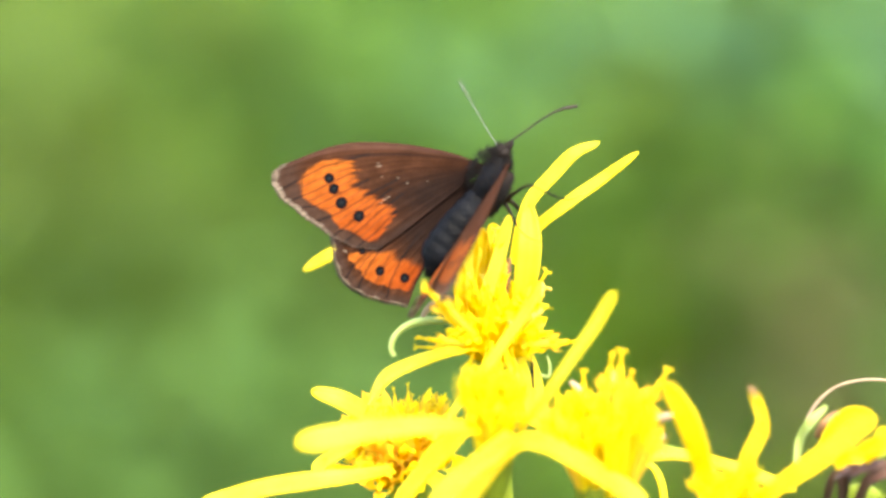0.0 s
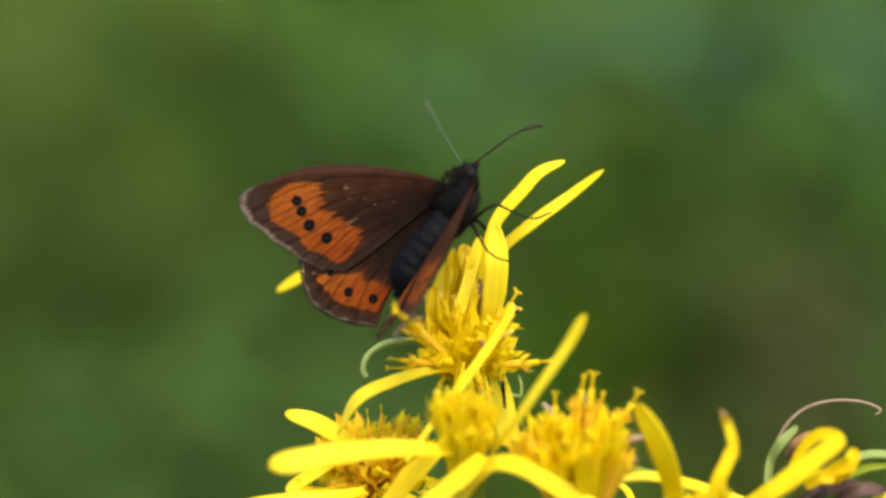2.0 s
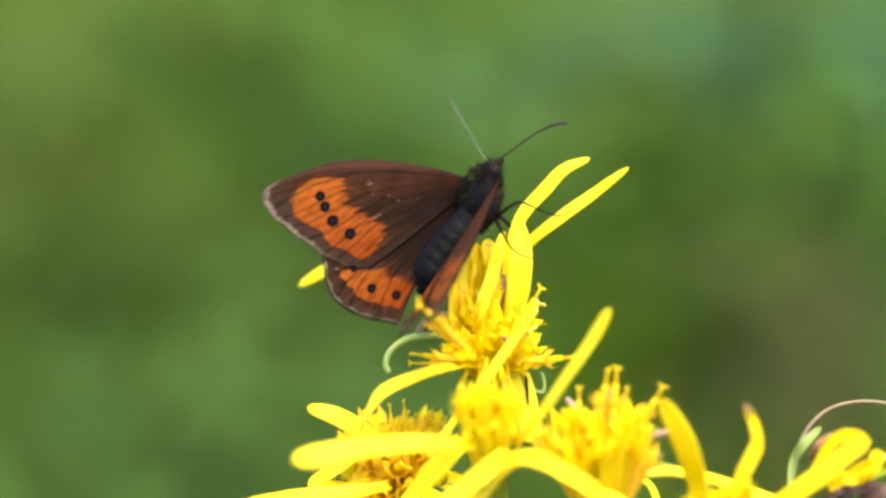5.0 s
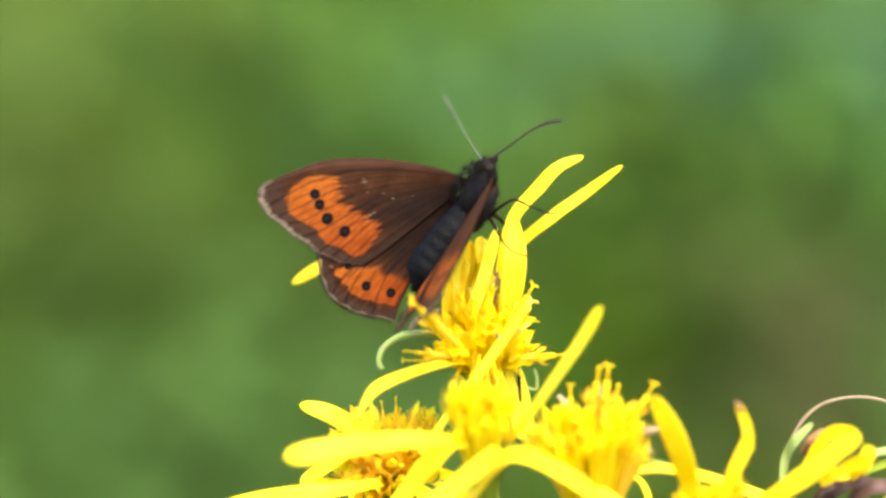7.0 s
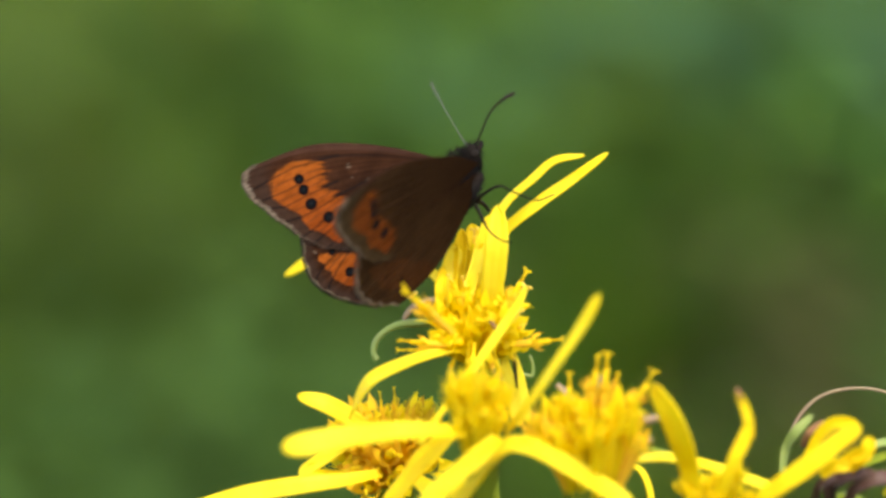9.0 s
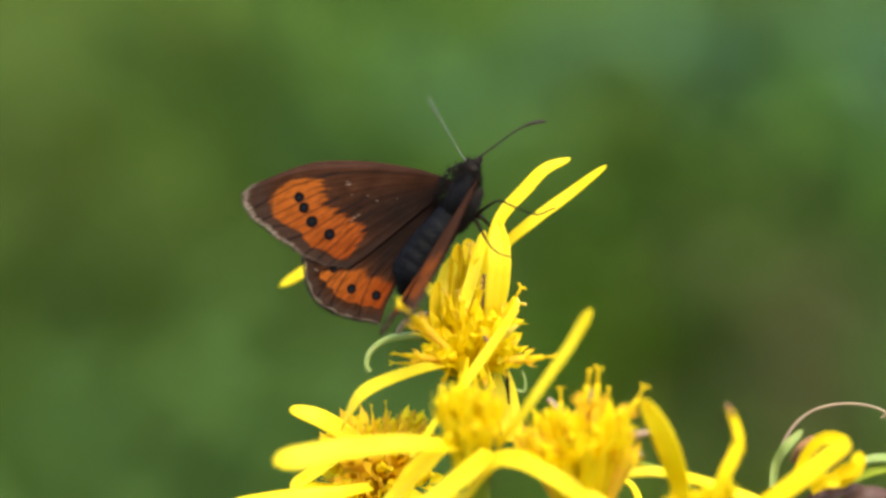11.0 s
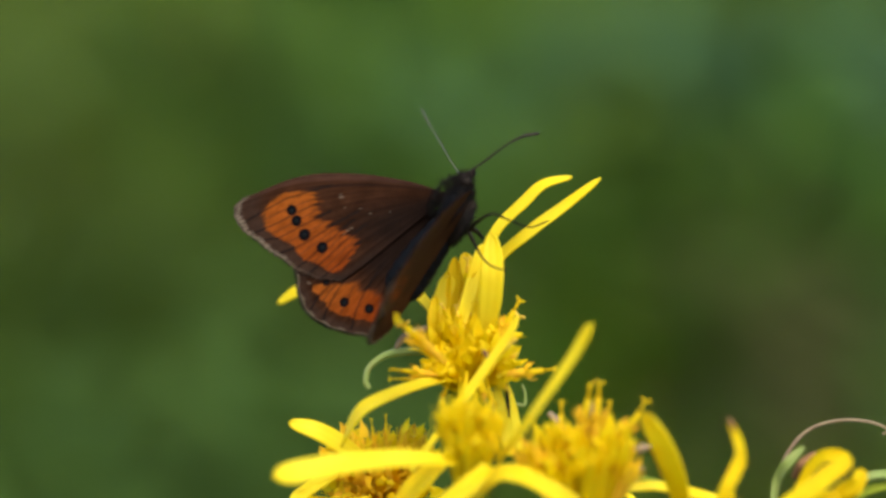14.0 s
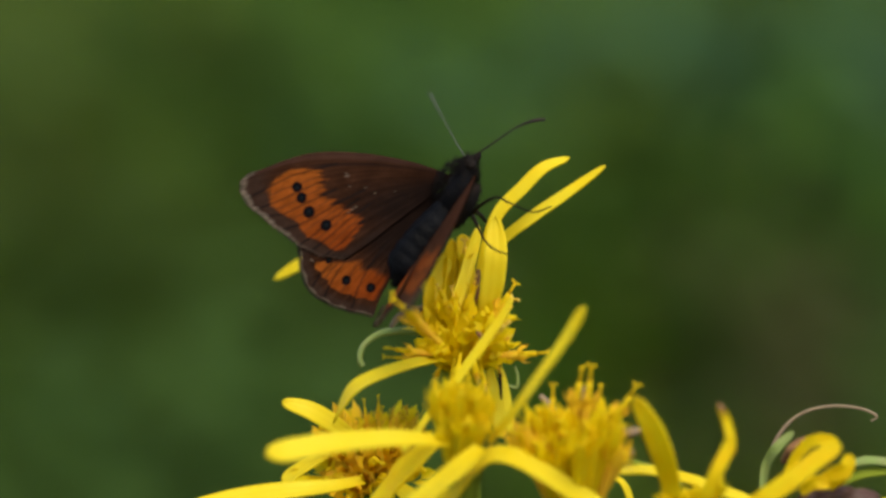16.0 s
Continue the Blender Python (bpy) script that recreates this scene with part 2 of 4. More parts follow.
def herb(name, label, centre, spread, count, leaf, colour, colour2, seed, group="meadow herbs", glow=0.25):
    """A leafy meadow plant: stem from the ground and leaves spread about centre; sizes in metres."""
    rng = random.Random(seed)
    mat = material(name + "_leaf", [0.77 * c * k for c, k in zip(colour, (1.09, 1.0, 1.15))], [0.77 * c * k for c, k in zip(colour2, (1.09, 1.0, 1.15))], 30, 0.8, 0.2, glow, spread=0.15, fine=500, spec=0.1)
    root = Vector((centre.x, centre.y, 0))
    top = thing(name, root, label, "plant", group)
    s = Soup()
    tube(s, [root - Vector((0, 0, 0.02)), root * 0.5 + centre * 0.5 + Vector((0.01, 0, 0)), centre + Vector((0, 0, spread[2] * 0.6))], [4, 3, 1.5], 10, 6)
    part("stem", s.mesh("stem", root), GREEN, top)
    s = Soup()
    for _ in range(round(count * 1.7)):
        d = Vector([rng.gauss(0, 0.5) for _ in range(3)])
        p = centre + Vector((d.x * spread[0], d.y * spread[1], d.z * spread[2]))
        p.z = max(p.z, 0.03)
        a = rng.uniform(0, 6.283)
        way = Vector((math.cos(a), math.sin(a), rng.uniform(-0.5, 0.6))).normalized()
        ln, w = leaf[0] * rng.uniform(0.5, 0.95), leaf[1] * rng.uniform(0.5, 0.95)
        side = way.cross(Vector((rng.uniform(-0.5, 0.5), rng.uniform(-0.5, 0.5), 1))).normalized()
        rows = []
        for u, ww in ((0, 0.1), (0.25, 0.85), (0.55, 1), (0.8, 0.6), (1, 0.04)):
            c = p + way * ln * u - Vector((0, 0, 0.3 * ln * u * u))
            rows.append([c - side * w * ww / 2, c - Vector((0, 0, 0.1 * w)), c + side * w * ww / 2])
        s.grid(rows)
    part("foliage", s.mesh("foliage", root), mat, top)
    return top


ground()
GRASS = material("grass_green", (0.070, 0.123, 0.0115), (0.091, 0.135, 0.0145), 8, 0.8, 0.2, 0.45, spread=0.3, fine=300, spec=0.1)
STRAW = material("grass_straw", (0.16, 0.152, 0.048), (0.122, 0.129, 0.032), 8, 0.6, 0.2, 0.2, spread=0.3, fine=300)
blades("meadow_grass", "tall green meadow grass, out of focus", 150000, (0.25, 0.13, 0.2, 6.5), (0.16, 0.40), (0.003, 0.008), GRASS, 3)
blades("dry_grass", "sparse straw-coloured grass stalks in the meadow", 5000, (0.25, 0.13, 0.9, 6.5), (0.2, 0.42), (0.002, 0.004), STRAW, 4)
for name, label, centre, spread, count, leaf, one, two, seed in (
        ("blue_green_herb", "broad blue-green leaves of a meadow herb", at(1400, 130, 1500), (0.115, 0.05, 0.034), 270, (0.04, 0.02), (0.086, 0.2, 0.068), (0.092, 0.205, 0.072), 11),
        ("blue_green_herb", "dark blue-green leaves of a meadow herb", at(1610, 330, 1500), (0.05, 0.05, 0.07), 110, (0.035, 0.018), (0.084, 0.182, 0.072), (0.09, 0.19, 0.076), 12),
        ("bright_herb", "fresh bright green leaves of a meadow herb", at(1370, 370, 1400), (0.06, 0.05, 0.045), 90, (0.04, 0.018), (0.056, 0.138, 0.017), (0.062, 0.145, 0.018), 13),
        ("dry_herb", "withered brownish stalks of a meadow herb", at(1370, 640, 1300), (0.022, 0.05, 0.06), 75, (0.04, 0.009), (0.088, 0.094, 0.027), (0.08, 0.088, 0.024), 14),
        ("pale_herb", "pale green soft leaves of a meadow herb", at(310, 820, 1300), (0.11, 0.08, 0.045), 150, (0.045, 0.02), (0.065, 0.138, 0.024), (0.068, 0.14, 0.024), 15),
        ("olive_herb", "olive green narrow leaves of a meadow herb", at(50, 200, 2300), (0.08, 0.1, 0.22), 100, (0.09, 0.02), (0.096, 0.143, 0.026), (0.092, 0.143, 0.026), 16),
        ("olive_herb", "olive brown narrow leaves of a meadow herb", at(850, 60, 2400), (0.07, 0.1, 0.16), 110, (0.09, 0.015), (0.118, 0.17, 0.018), (0.108, 0.17, 0.018), 17),
        ("bright_herb", "fresh bright green leaves of a meadow herb", at(690, 60, 2300), (0.10, 0.1, 0.13), 170, (0.07, 0.03), (0.094, 0.20, 0.024), (0.096, 0.205, 0.026), 18),
        ("shady_herb", "deep green leaves of a low meadow herb", at(340, 90, 2000), (0.09, 0.06, 0.06), 80, (0.045, 0.018), (0.058, 0.112, 0.016), (0.06, 0.116, 0.018), 25),
        ("bright_herb", "fresh bright green leaves of a meadow herb", at(690, 220, 2100), (0.06, 0.06, 0.05), 80, (0.05, 0.022), (0.075, 0.168, 0.022), (0.08, 0.17, 0.022), 24),
        ("shady_herb", "deep green leaves of a low meadow herb", at(270, 510, 1700), (0.12, 0.05, 0.035), 150, (0.045, 0.018), (0.052, 0.098, 0.012), (0.056, 0.103, 0.013), 19),
        ("shady_herb", "deep green leaves of a low meadow herb", at(650, 620, 1700), (0.06, 0.05, 0.055), 80, (0.04, 0.016), (0.055, 0.10, 0.014), (0.058, 0.106, 0.015), 22),
        ("shady_herb", "deep green leaves of a low meadow herb", at(1075, 245, 1380), (0.035, 0.04, 0.03), 70, (0.03, 0.012), (0.058, 0.115, 0.012), (0.062, 0.12, 0.014), 23),
        ("shady_herb", "deep green leaves of a low meadow herb", at(1190, 630, 1500), (0.055, 0.05, 0.06), 110, (0.04, 0.016), (0.094, 0.205, 0.010), (0.098, 0.212, 0.011), 20),
        ("pale_herb", "pale green soft leaves of a meadow herb", at(1530, 600, 1400), (0.03, 0.05, 0.05), 60, (0.04, 0.016), (0.072, 0.132, 0.03), (0.07, 0.128, 0.028), 26)):
    herb(name, label, centre, spread, count, leaf, one, two, seed)


# ---- the flowering plant ----
def floret_mesh(seed, length, style, closed=False, skin=None):
    """One tubular floret standing on its foot along z: tube, five lobes, anther column and a forked curling style; mm."""
    rng = random.Random(seed)
    mm = 0.001
    bend = Vector((rng.uniform(-1, 1), rng.uniform(-1, 1), 0)) * 0.12 * length

    def axis(u):
        return (Vector((0, 0, length * u)) + bend * u * u) * mm
    s = Soup()
    rows = []
    slim = 0.8 if closed else 1.0
    for u, r in ((0, 0.28), (0.25, 0.30), (0.5, 0.42), (0.72, 0.60 * slim), (0.85, 0.62 * slim)):
        rows.append([axis(u) + Vector((math.cos(q), math.sin(q), 0)) * r * mm for q in (6.283 * j / 10 for j in range(10))])
    s.grid(rows, True)
    for k in range(5):
        q = 6.283 * k / 5 + 0.3
        o, d = Vector((math.cos(q), math.sin(q), 0)), Vector((-math.sin(q), math.cos(q), 0))
        c = axis(0.85)
        s.grid([[c + (o * 0.55 - d * 0.42) * mm, c + o * 0.66 * mm, c + (o * 0.55 + d * 0.42) * mm],
                [c + (o * 0.85 - d * 0.36 + Vector((0, 0, 0.6))) * mm, c + (o * 0.95 + Vector((0, 0, 0.55))) * mm, c + (o * 0.85 + d * 0.36 + Vector((0, 0, 0.6))) * mm],
                [c + (o * (0.95 if closed else 1.45) + Vector((0, 0, 1.55 if closed else 0.95))) * mm] * 3])
    nt_ = len(s.f)
    tipc = axis(1.0) + (Vector((0, 0, style * 0.55)) + bend * 0.4) * mm
    tube(s, [axis(0.6), axis(0.9), tipc], [0.2, 0.34, 0.27], 7, 6)
    na = len(s.f)
    top = tipc + (Vector((0, 0, style * 0.45)) + bend * 0.3) * mm
    tube(s, [tipc, top], [0.13, 0.13], 4, 5)
    for sg in (-1, 1):
        o = Vector((math.cos(seed), math.sin(seed), 0)) * sg
        tube(s, [top, top + (o * 0.22 + Vector((0, 0, 0.22))) * mm, top + (o * 0.5 + Vector((0, 0, 0.32))) * mm], [0.13, 0.14, 0.17], 5, 5)
    me = s.mesh("floret")
    for m in (skin or TUBE, TUBE if closed else ANTHER, TUBE if closed else STYLE):
        me.materials.append(m)
    for i, p in enumerate(me.polygons):
        p.material_index = 0 if i < nt_ else 1 if i < na else 2
    return me


FLORETS = [floret_mesh(20 + i, 4.6 + 0.4 * i, 1.0 + 0.35 * (i % 4)) for i in range(6)]
BUDS = [floret_mesh(40 + i, 4.2 + 0.4 * i, 0.15, True) for i in range(4)]
OLD_BUDS = [floret_mesh(60 + i, 4.2 + 0.4 * i, 0.15, True, BROWNED) for i in range(4)]
SPENT = [floret_mesh(80 + i, 5.0, 3.0 + 0.4 * i, True, BROWNED) for i in range(3)]
plant_base = Vector((at(880, 900, 2).x, at(880, 900, 2).y + 0.02, 0))
plant = thing("ragwort", plant_base, "yellow ragwort with ragged flower heads on green stalks", "flower")


def frame_of(z):
    z = Vector(z).normalized()
    x = z.cross(Vector((0.2, 0.9, 0.31))).normalized()
    return Matrix((x, z.cross(x), z)).transposed()


def head(centre, axis, count, opening, seed, size=1.0, bud=0.3, dome=2.3, stretch=1.0, buds=None, fat=1.0):
    """A flower head: receptacle with its cup of green bracts, and tubular florets fanned about axis; returns the part."""
    rng = random.Random(seed)
    m = frame_of(axis)
    s = Soup()
    rows = []
    for u, r in ((-5.2, 0.55), (-4.8, 1.3), (-3.5, 1.75), (-1.5, 1.95), (0.0, 2.2), (0.6, 1.9), (1.0, 1.0), (1.15, 0.05)):
        rows.append([centre + m @ Vector((math.cos(q) * r * size * (1 + 0.05 * math.cos(q * 13)), math.sin(q) * r * size * (1 + 0.05 * math.cos(q * 13)), u * size)) / 1000
                     for q in (6.283185 * j / 26 for j in range(26))])
    s.grid(rows, True)
    ob = part("flower_head", s.mesh("flower_head", centre), GREEN, plant, "flower head with green bract cup", centre - plant_base)
    for k in range(13):
        q = 6.283 * k / 13
        b = Soup()
        o = m @ Vector((math.cos(q), math.sin(q), 0))
        z = m @ Vector((0, 0, 1))
        strap(b, [centre + (o * 1.5 * size - z * 4.9 * size) / 1000, centre + (o * 2.0 * size - z * 2.5 * size) / 1000, centre + (o * 2.5 * size + z * 0.4 * size) / 1000], 0.9, o, 0.05, 0.15, 8, 0.8, tip=0.5)
        part("bract", b.mesh("bract", centre), GREEN, ob)
    for k in range(count):
        u = (k + 0.5) / count
        th = opening * math.sqrt(u) * rng.uniform(0.85, 1.12)
        ph = k * 2.39996 + rng.uniform(-0.2, 0.2)
        d = m @ Vector((math.sin(th) * math.cos(ph), math.sin(th) * math.sin(ph), math.cos(th)))
        foot = centre + m @ Vector((math.cos(ph) * dome * math.sqrt(u) * 0.75, math.sin(ph) * dome * math.sqrt(u) * 0.75, 0.6 * (1 - u))) * size / 1000
        me = rng.choice(buds or BUDS) if rng.random() < bud else rng.choice(FLORETS)
        f = part("floret", me, TUBE, ob)
        f.matrix_basis = Matrix.Translation(foot - centre) @ (frame_of(d) @ Matrix.Rotation(rng.uniform(0, 6.28), 3, "Z")).to_4x4() @ Matrix.Diagonal((size * fat, size * fat, size * stretch * rng.uniform(0.68, 1.18), 1))
    return ob, centre


def ray(hd, pts, width, facing, label="", mat=None, **kw):
    """One yellow ray of a head, through sheet points (x, y, depth)."""
    ob, centre = hd
    p = [at(*q) for q in pts]
    f = facing[0] * EX + facing[1] * UP - facing[2] * FWD
    s = Soup()
    strap(s, p, width, f, seed=pts[0][0] * 0.37 + pts[-1][1], **kw)
    r = part("ray_petal", s.mesh("ray_petal", p[0]), mat or RAY, ob, label, p[0] - centre)
    return r


def stray(hd, pts, radii, mat, name="style", label=""):
    ob, centre = hd
    p = [at(*q) for q in pts]
    s = Soup()
    tube(s, p, radii, 24, 6, 0.15)
    return part(name, s.mesh(name, p[0]), mat, ob, label, p[0] - centre)


def stalk(pts, radii):
    p = [at(*q) if len(q) == 3 else q[0] for q in pts]
    s = Soup()
    tube(s, p, radii, 26, 9, 0.1)
    return part("stalk", s.mesh("stalk", plant_base), GREEN, plant)


V = Vector
# the top head, on which the butterfly sits
def jut(hd, foot, tip, kind=0, kinds=FLORETS, fat=1.0):
    """A single floret reaching from foot to tip, sheet points."""
    ob, centre = hd
    a, e = at(*foot), at(*tip)
    me = kinds[kind % len(kinds)]
    high = max(v.co.z for v in me.vertices)
    f = part("floret", me, TUBE, ob)
    f.matrix_basis = Matrix.Translation(a - centre) @ frame_of(e - a).to_4x4() @ Matrix.Scale((e - a).length / high, 4) @ Matrix.Diagonal((fat, fat, 1, 1))


top_head = head(at(824, 668, 0), V((0.02, -0.12, 1.0)), 26, 1.0, 1, 0.74, 0.95, 2.3, 1.3, fat=1.75)
for i, (f, e) in enumerate((((870, 632, -2), (918, 612, -3)),
                            ((760, 600, 2), (763, 548, 2)), ((815, 590, -2), (812, 520, -2)), ((880, 610, -2), (903, 590, -3)), ((845, 590, 1), (836, 535, 1)), ((830, 560, 3), (826, 436, 3)), ((800, 570, 0), (786, 515, 0)), ((838, 570, 0), (842, 500, 0)),
                            ((812, 650, -4), (800, 716, -5)), ((835, 652, -4), (836, 724, -5)), ((856, 648, -4), (868, 712, -5)), ((796, 645, -3), (776, 694, -4)), ((845, 640, -5), (850, 700, -7)), ((822, 640, -5), (818, 700, -7)), ((868, 640, -3), (892, 684, -3)))):
    jut(top_head, f, e, i)
for i, (f, e, k) in enumerate((((784, 622, -11), (690, 543, -18), 0.85), ((778, 645, -3), (688, 633, -5), 1.3), ((775, 652, -2), (683, 656, -3), 1.0), ((872, 650, -3), (978, 628, -4), 1.4), ((862, 612, -2), (920, 512, -3), 1.4))):
    jut(top_head, f, e, i, SPENT, k)
for q in ([(850, 602, -7), (858, 612, -7), (861, 630, -7)], [(838, 690, -8), (834, 702, -8), (836, 712, -8)], [(790, 700, -6), (796, 706, -6), (793, 714, -6)]):
    stray(top_head, q, [0.14, 0.2, 0.12], WITHERED, "style", "curled brown stigma")
lift_ray = [ray(top_head, [(858, 610, 1), (873, 540, -1), (880, 470, -2), (878, 394, -1)], 2.15, (-0.1, 0.1, 1), cup=0.06, tip=0.4),
            ray(top_head, [(852, 500, 5), (866, 430, 4), (885, 383, 4), (922, 341, 4), (957, 304, 4), (1002, 284, 5)], 1.28, (-0.3, 0.3, 0.9), cup=0.06, tip=0.4),
            ray(top_head, [(868, 520, 7), (885, 448, 7), (950, 390, 6), (1005, 350, 6), (1071, 300, 6)], 1.24, (-0.35, 0.5, 0.8), cup=0.08, tip=0.45)]
ray(top_head, [(790, 560, 6), (700, 470, 14), (600, 468, 18), (545, 483, 18), (490, 515, 18)], 1.5, (0, 0.7, 0.6), tip=0.3)
ray(top_head, [(800, 655, -3), (760, 655, -5), (700, 672, -6), (640, 700, -6), (612, 738, -5), (602, 762, -4)], 1.95, (-0.4, 0.75, 0.5), tip=0.07)
for q, w in (([(795, 640, 3), (780, 570, 3), (783, 520, 4), (793, 462, 5)], 1.3), ([(800, 640, 4), (792, 570, 4), (798, 505, 5), (806, 438, 6)], 1.5),
             ([(806, 640, 4), (804, 570, 4), (812, 510, 5), (817, 448, 6)], 1.2), ([(785, 620, 1), (768, 570, 1), (766, 540, 1), (770, 505, 2)], 1.1)):
    ray(top_head, q, w, (0.3 - 0.4 * w, 0.1, 0.9), mat=TUBE, cup=0.14, tip=0.35)
ray(top_head, [(800, 620, 0), (812, 560, 0), (832, 490, 2), (852, 415, 3)], 1.3, (0.4, 0.0, 0.9), cup=0.1, tip=0.3)
ray(top_head, [(775, 620, 2), (768, 560, 3), (780, 510, 4), (795, 470, 5)], 1.6, (0.4, 0.1, 0.9), cup=0.12)
ray(top_head, [(825, 620, 4), (835, 550, 4), (830, 480, 5), (822, 430, 6)], 1.4, (0.2, 0.1, 0.9), mat=TUBE, cup=0.12)
ray(top_head, [(872, 660, 1), (880, 700, 0), (888, 740, 0), (898, 790, 0)], 1.2, (0.3, 0.1, 1))
ray(top_head, [(885, 650, 2), (898, 690, 2), (908, 740, 2), (913, 785, 2)], 0.9, (0.5, 0.1, 0.8))
stray(top_head, [(838, 590, 1), (843, 550, 1), (848, 525, 1), (852, 492, 1)], [0.3, 0.4, 0.36, 0.2], WITHERED, "floret", "withered brown floret")
stray(top_head, [(891, 656, -2), (893, 690, -2), (895, 722, -2)], [0.16, 0.18, 0.1], LEG, "floret", "thin dark withered thread")
stray(top_head, [(765, 606, 2), (720, 602, 2), (680, 608, 2), (652, 628, 2), (644, 652, 2), (650, 666, 2)], [0.4, 0.36, 0.3, 0.26], PALE, "style", "pale green curled style")
# Pinkish strand added in place of the near hindwing's fringed tip.
stray(top_head, [(698, 596, 0), (712, 578, 0), (735, 566, 1), (760, 562, 2)], [0.2, 0.34, 0.3, 0.3], FADED, "floret", "pinkish strand standing in for the near hindwing tip")
stray(top_head, [(905, 697, 3), (922, 700, 3), (924, 680, 3), (919, 664, 3)], [0.18, 0.16, 0.1], PALE)

# the nearer head below it
front = head(at(824, 846, -15), V((0.03, -0.2, 1.0)), 24, 0.24, 3, 0.74, 1.0, 2.0, 1.65, fat=1.4)
for i, e in enumerate(((788, 764, -17), (802, 740, -17), (816, 716, -17), (832, 736, -17), (850, 762, -17))):
    jut(front, (816 + 0.3 * (e[0] - 816), 842, -16), e, i, BUDS, 1.5)
ray(front, [(800, 797, -17), (720, 791, -20), (620, 798, -23), (540, 812, -24), (477, 825, -25)], 2.5, (0.0, 0.7, 0.7), cup=0.05, tip=0.2)
ray(front, [(805, 780, -8), (765, 808, -9), (725, 845, -10), (690, 890, -10), (655, 935, -10)], 2.9, (-0.35, 0.85, 0.5), mat=TUBE)
ray(front, [(722, 815, -13), (765, 752, -11), (812, 690, -10), (855, 630, -9), (893, 575, -8), (910, 540, -7)], 1.12, (-0.65, 0.45, 0.7), tip=0.4)
ray(front, [(872, 800, -16), (915, 745, -19), (960, 680, -21), (1005, 615, -22), (1040, 555, -23)], 1.4, (-0.7, 0.5, 0.6), cup=0.1, tip=0.1)
ray(front, [(770, 945, -15), (805, 890, -16), (840, 845, -17), (877, 820, -18), (917, 822, -19), (970, 850, -19), (1040, 892, -19), (1100, 930, -19)], 2.5, (0.1, 0.8, 0.6), base=0.6)
ray(front, [(858, 806, -19), (820, 842, -20), (770, 884, -20), (715, 940, -20)], 2.9, (-0.3, 0.85, 0.5))

# the ragged head at the far side
ragged = head(at(668, 862, 4), V((-0.2, -0.5, 0.9)), 34, 1.05, 4, 0.95, 1.0, 2.5, 1.1, OLD_BUDS[:3] + BUDS[:2], 1.4)
for i, (f, e) in enumerate((((680, 790, 2), (672, 714, 1)), ((660, 790, 2), (650, 722, 1)), ((700, 800, 2), (716, 732, 1)), ((690, 790, 4), (694, 738, 3)), ((640, 800, 2), (628, 748, 1)), ((705, 800, -1), (728, 748, -2)), ((690, 800, -1), (706, 744, -2)), ((675, 800, -1), (684, 734, -2)), ((660, 800, -1), (664, 744, -2)), ((712, 812, -1), (744, 766, -2)), ((645, 805, -1), (640, 756, -2)))):
    jut(ragged, f, e, i, SPENT, 0.9)
ray(ragged, [(645, 800, 2), (602, 770, 0), (555, 744, -1), (505, 729, -1)], 1.9, (0.25, 0.45, 0.85), tip=0.5)
ray(ragged, [(650, 868, -2), (590, 878, -4), (510, 887, -5), (420, 901, -5), (340, 924, -5), (310, 934, -5)], 2.0, (0.0, 0.7, 0.7))
ray(ragged, [(610, 810, 2), (560, 835, 1), (525, 858, 1), (512, 875, 1)], 1.6, (-0.3, 0.6, 0.7), tip=0.3)
ray(ragged, [(690, 860, 0), (730, 890, -3), (760, 930, -4)], 1.9, (0.3, 0.6, 0.7))

# the tall brownish head beside it
tall = head(at(1028, 905, -14), V((0.0, -0.12, 1.0)), 22, 0.36, 5, 1.15, 1.0, 2.6, 1.28, BUDS[:2] + OLD_BUDS[:2], 1.25)
for i, (f, e) in enumerate((((1015, 790, -14), (1026, 658, -15)), ((1040, 790, -14), (1053, 655, -15)), ((1075, 790, -14), (1122, 682, -15)), ((1055, 800, -12), (1062, 690, -12)), ((985, 800, -12), (985, 690, -12)), ((968, 810, -12), (955, 735, -12)))):
    jut(tall, f, e, i, SPENT, 1.5)
ray(tall, [(1050, 858, -14), (1100, 845, -13), (1160, 843, -9), (1230, 858, -8), (1300, 882, -8), (1360, 905, -8)], 1.4, (0.2, 0.8, 0.6))
ray(tall, [(1080, 850, 3), (1110, 865, 2), (1125, 900, 2), (1128, 940, 2)], 0.8, (0.5, 0.5, 0.7))
for q in ([(1000, 770, -4), (982, 735, -5), (962, 712, -5)], [(1085, 800, -12), (1112, 780, -13), (1142, 772, -13)], [(1085, 825, -12), (1110, 816, -12), (1130, 810, -12)], [(1030, 760, -13), (1040, 720, -14), (1042, 695, -14)]):
    stray(tall, q, [0.4, 0.5, 0.42, 0.25], FADED, "floret", "long pinkish strand standing in for the near hindwing tip")

# the nearest head, low in view, and the wilted one behind it
near = head(at(1240, 955, -16), V((0.0, -0.2, 1.0)), 12, 0.6, 6, 0.8, 1.0)
ray(near, [(1210, 930, -17), (1196, 870, -18), (1180, 815, -20), (1158, 762, -21), (1128, 712, -21)], 2.35, (-0.6, -0.2, 0.8), mat=TUBE, cup=0.05, tip=0.42)
ray(near, [(1245, 940, -18), (1258, 890, -20), (1276, 845, -21), (1294, 808, -21), (1305, 772, -21)], 1.2, (-0.6, -0.2, 0.85), mat=TUBE, cup=0.08, tip=0.3)
ray(near, [(1303, 808, -20), (1301, 788, -21), (1295, 760, -21), (1279, 724, -21)], 0.85, (-0.2, 0.1, 0.9), mat=TUBE, cup=0.12, tip=0.3, base=0.9)
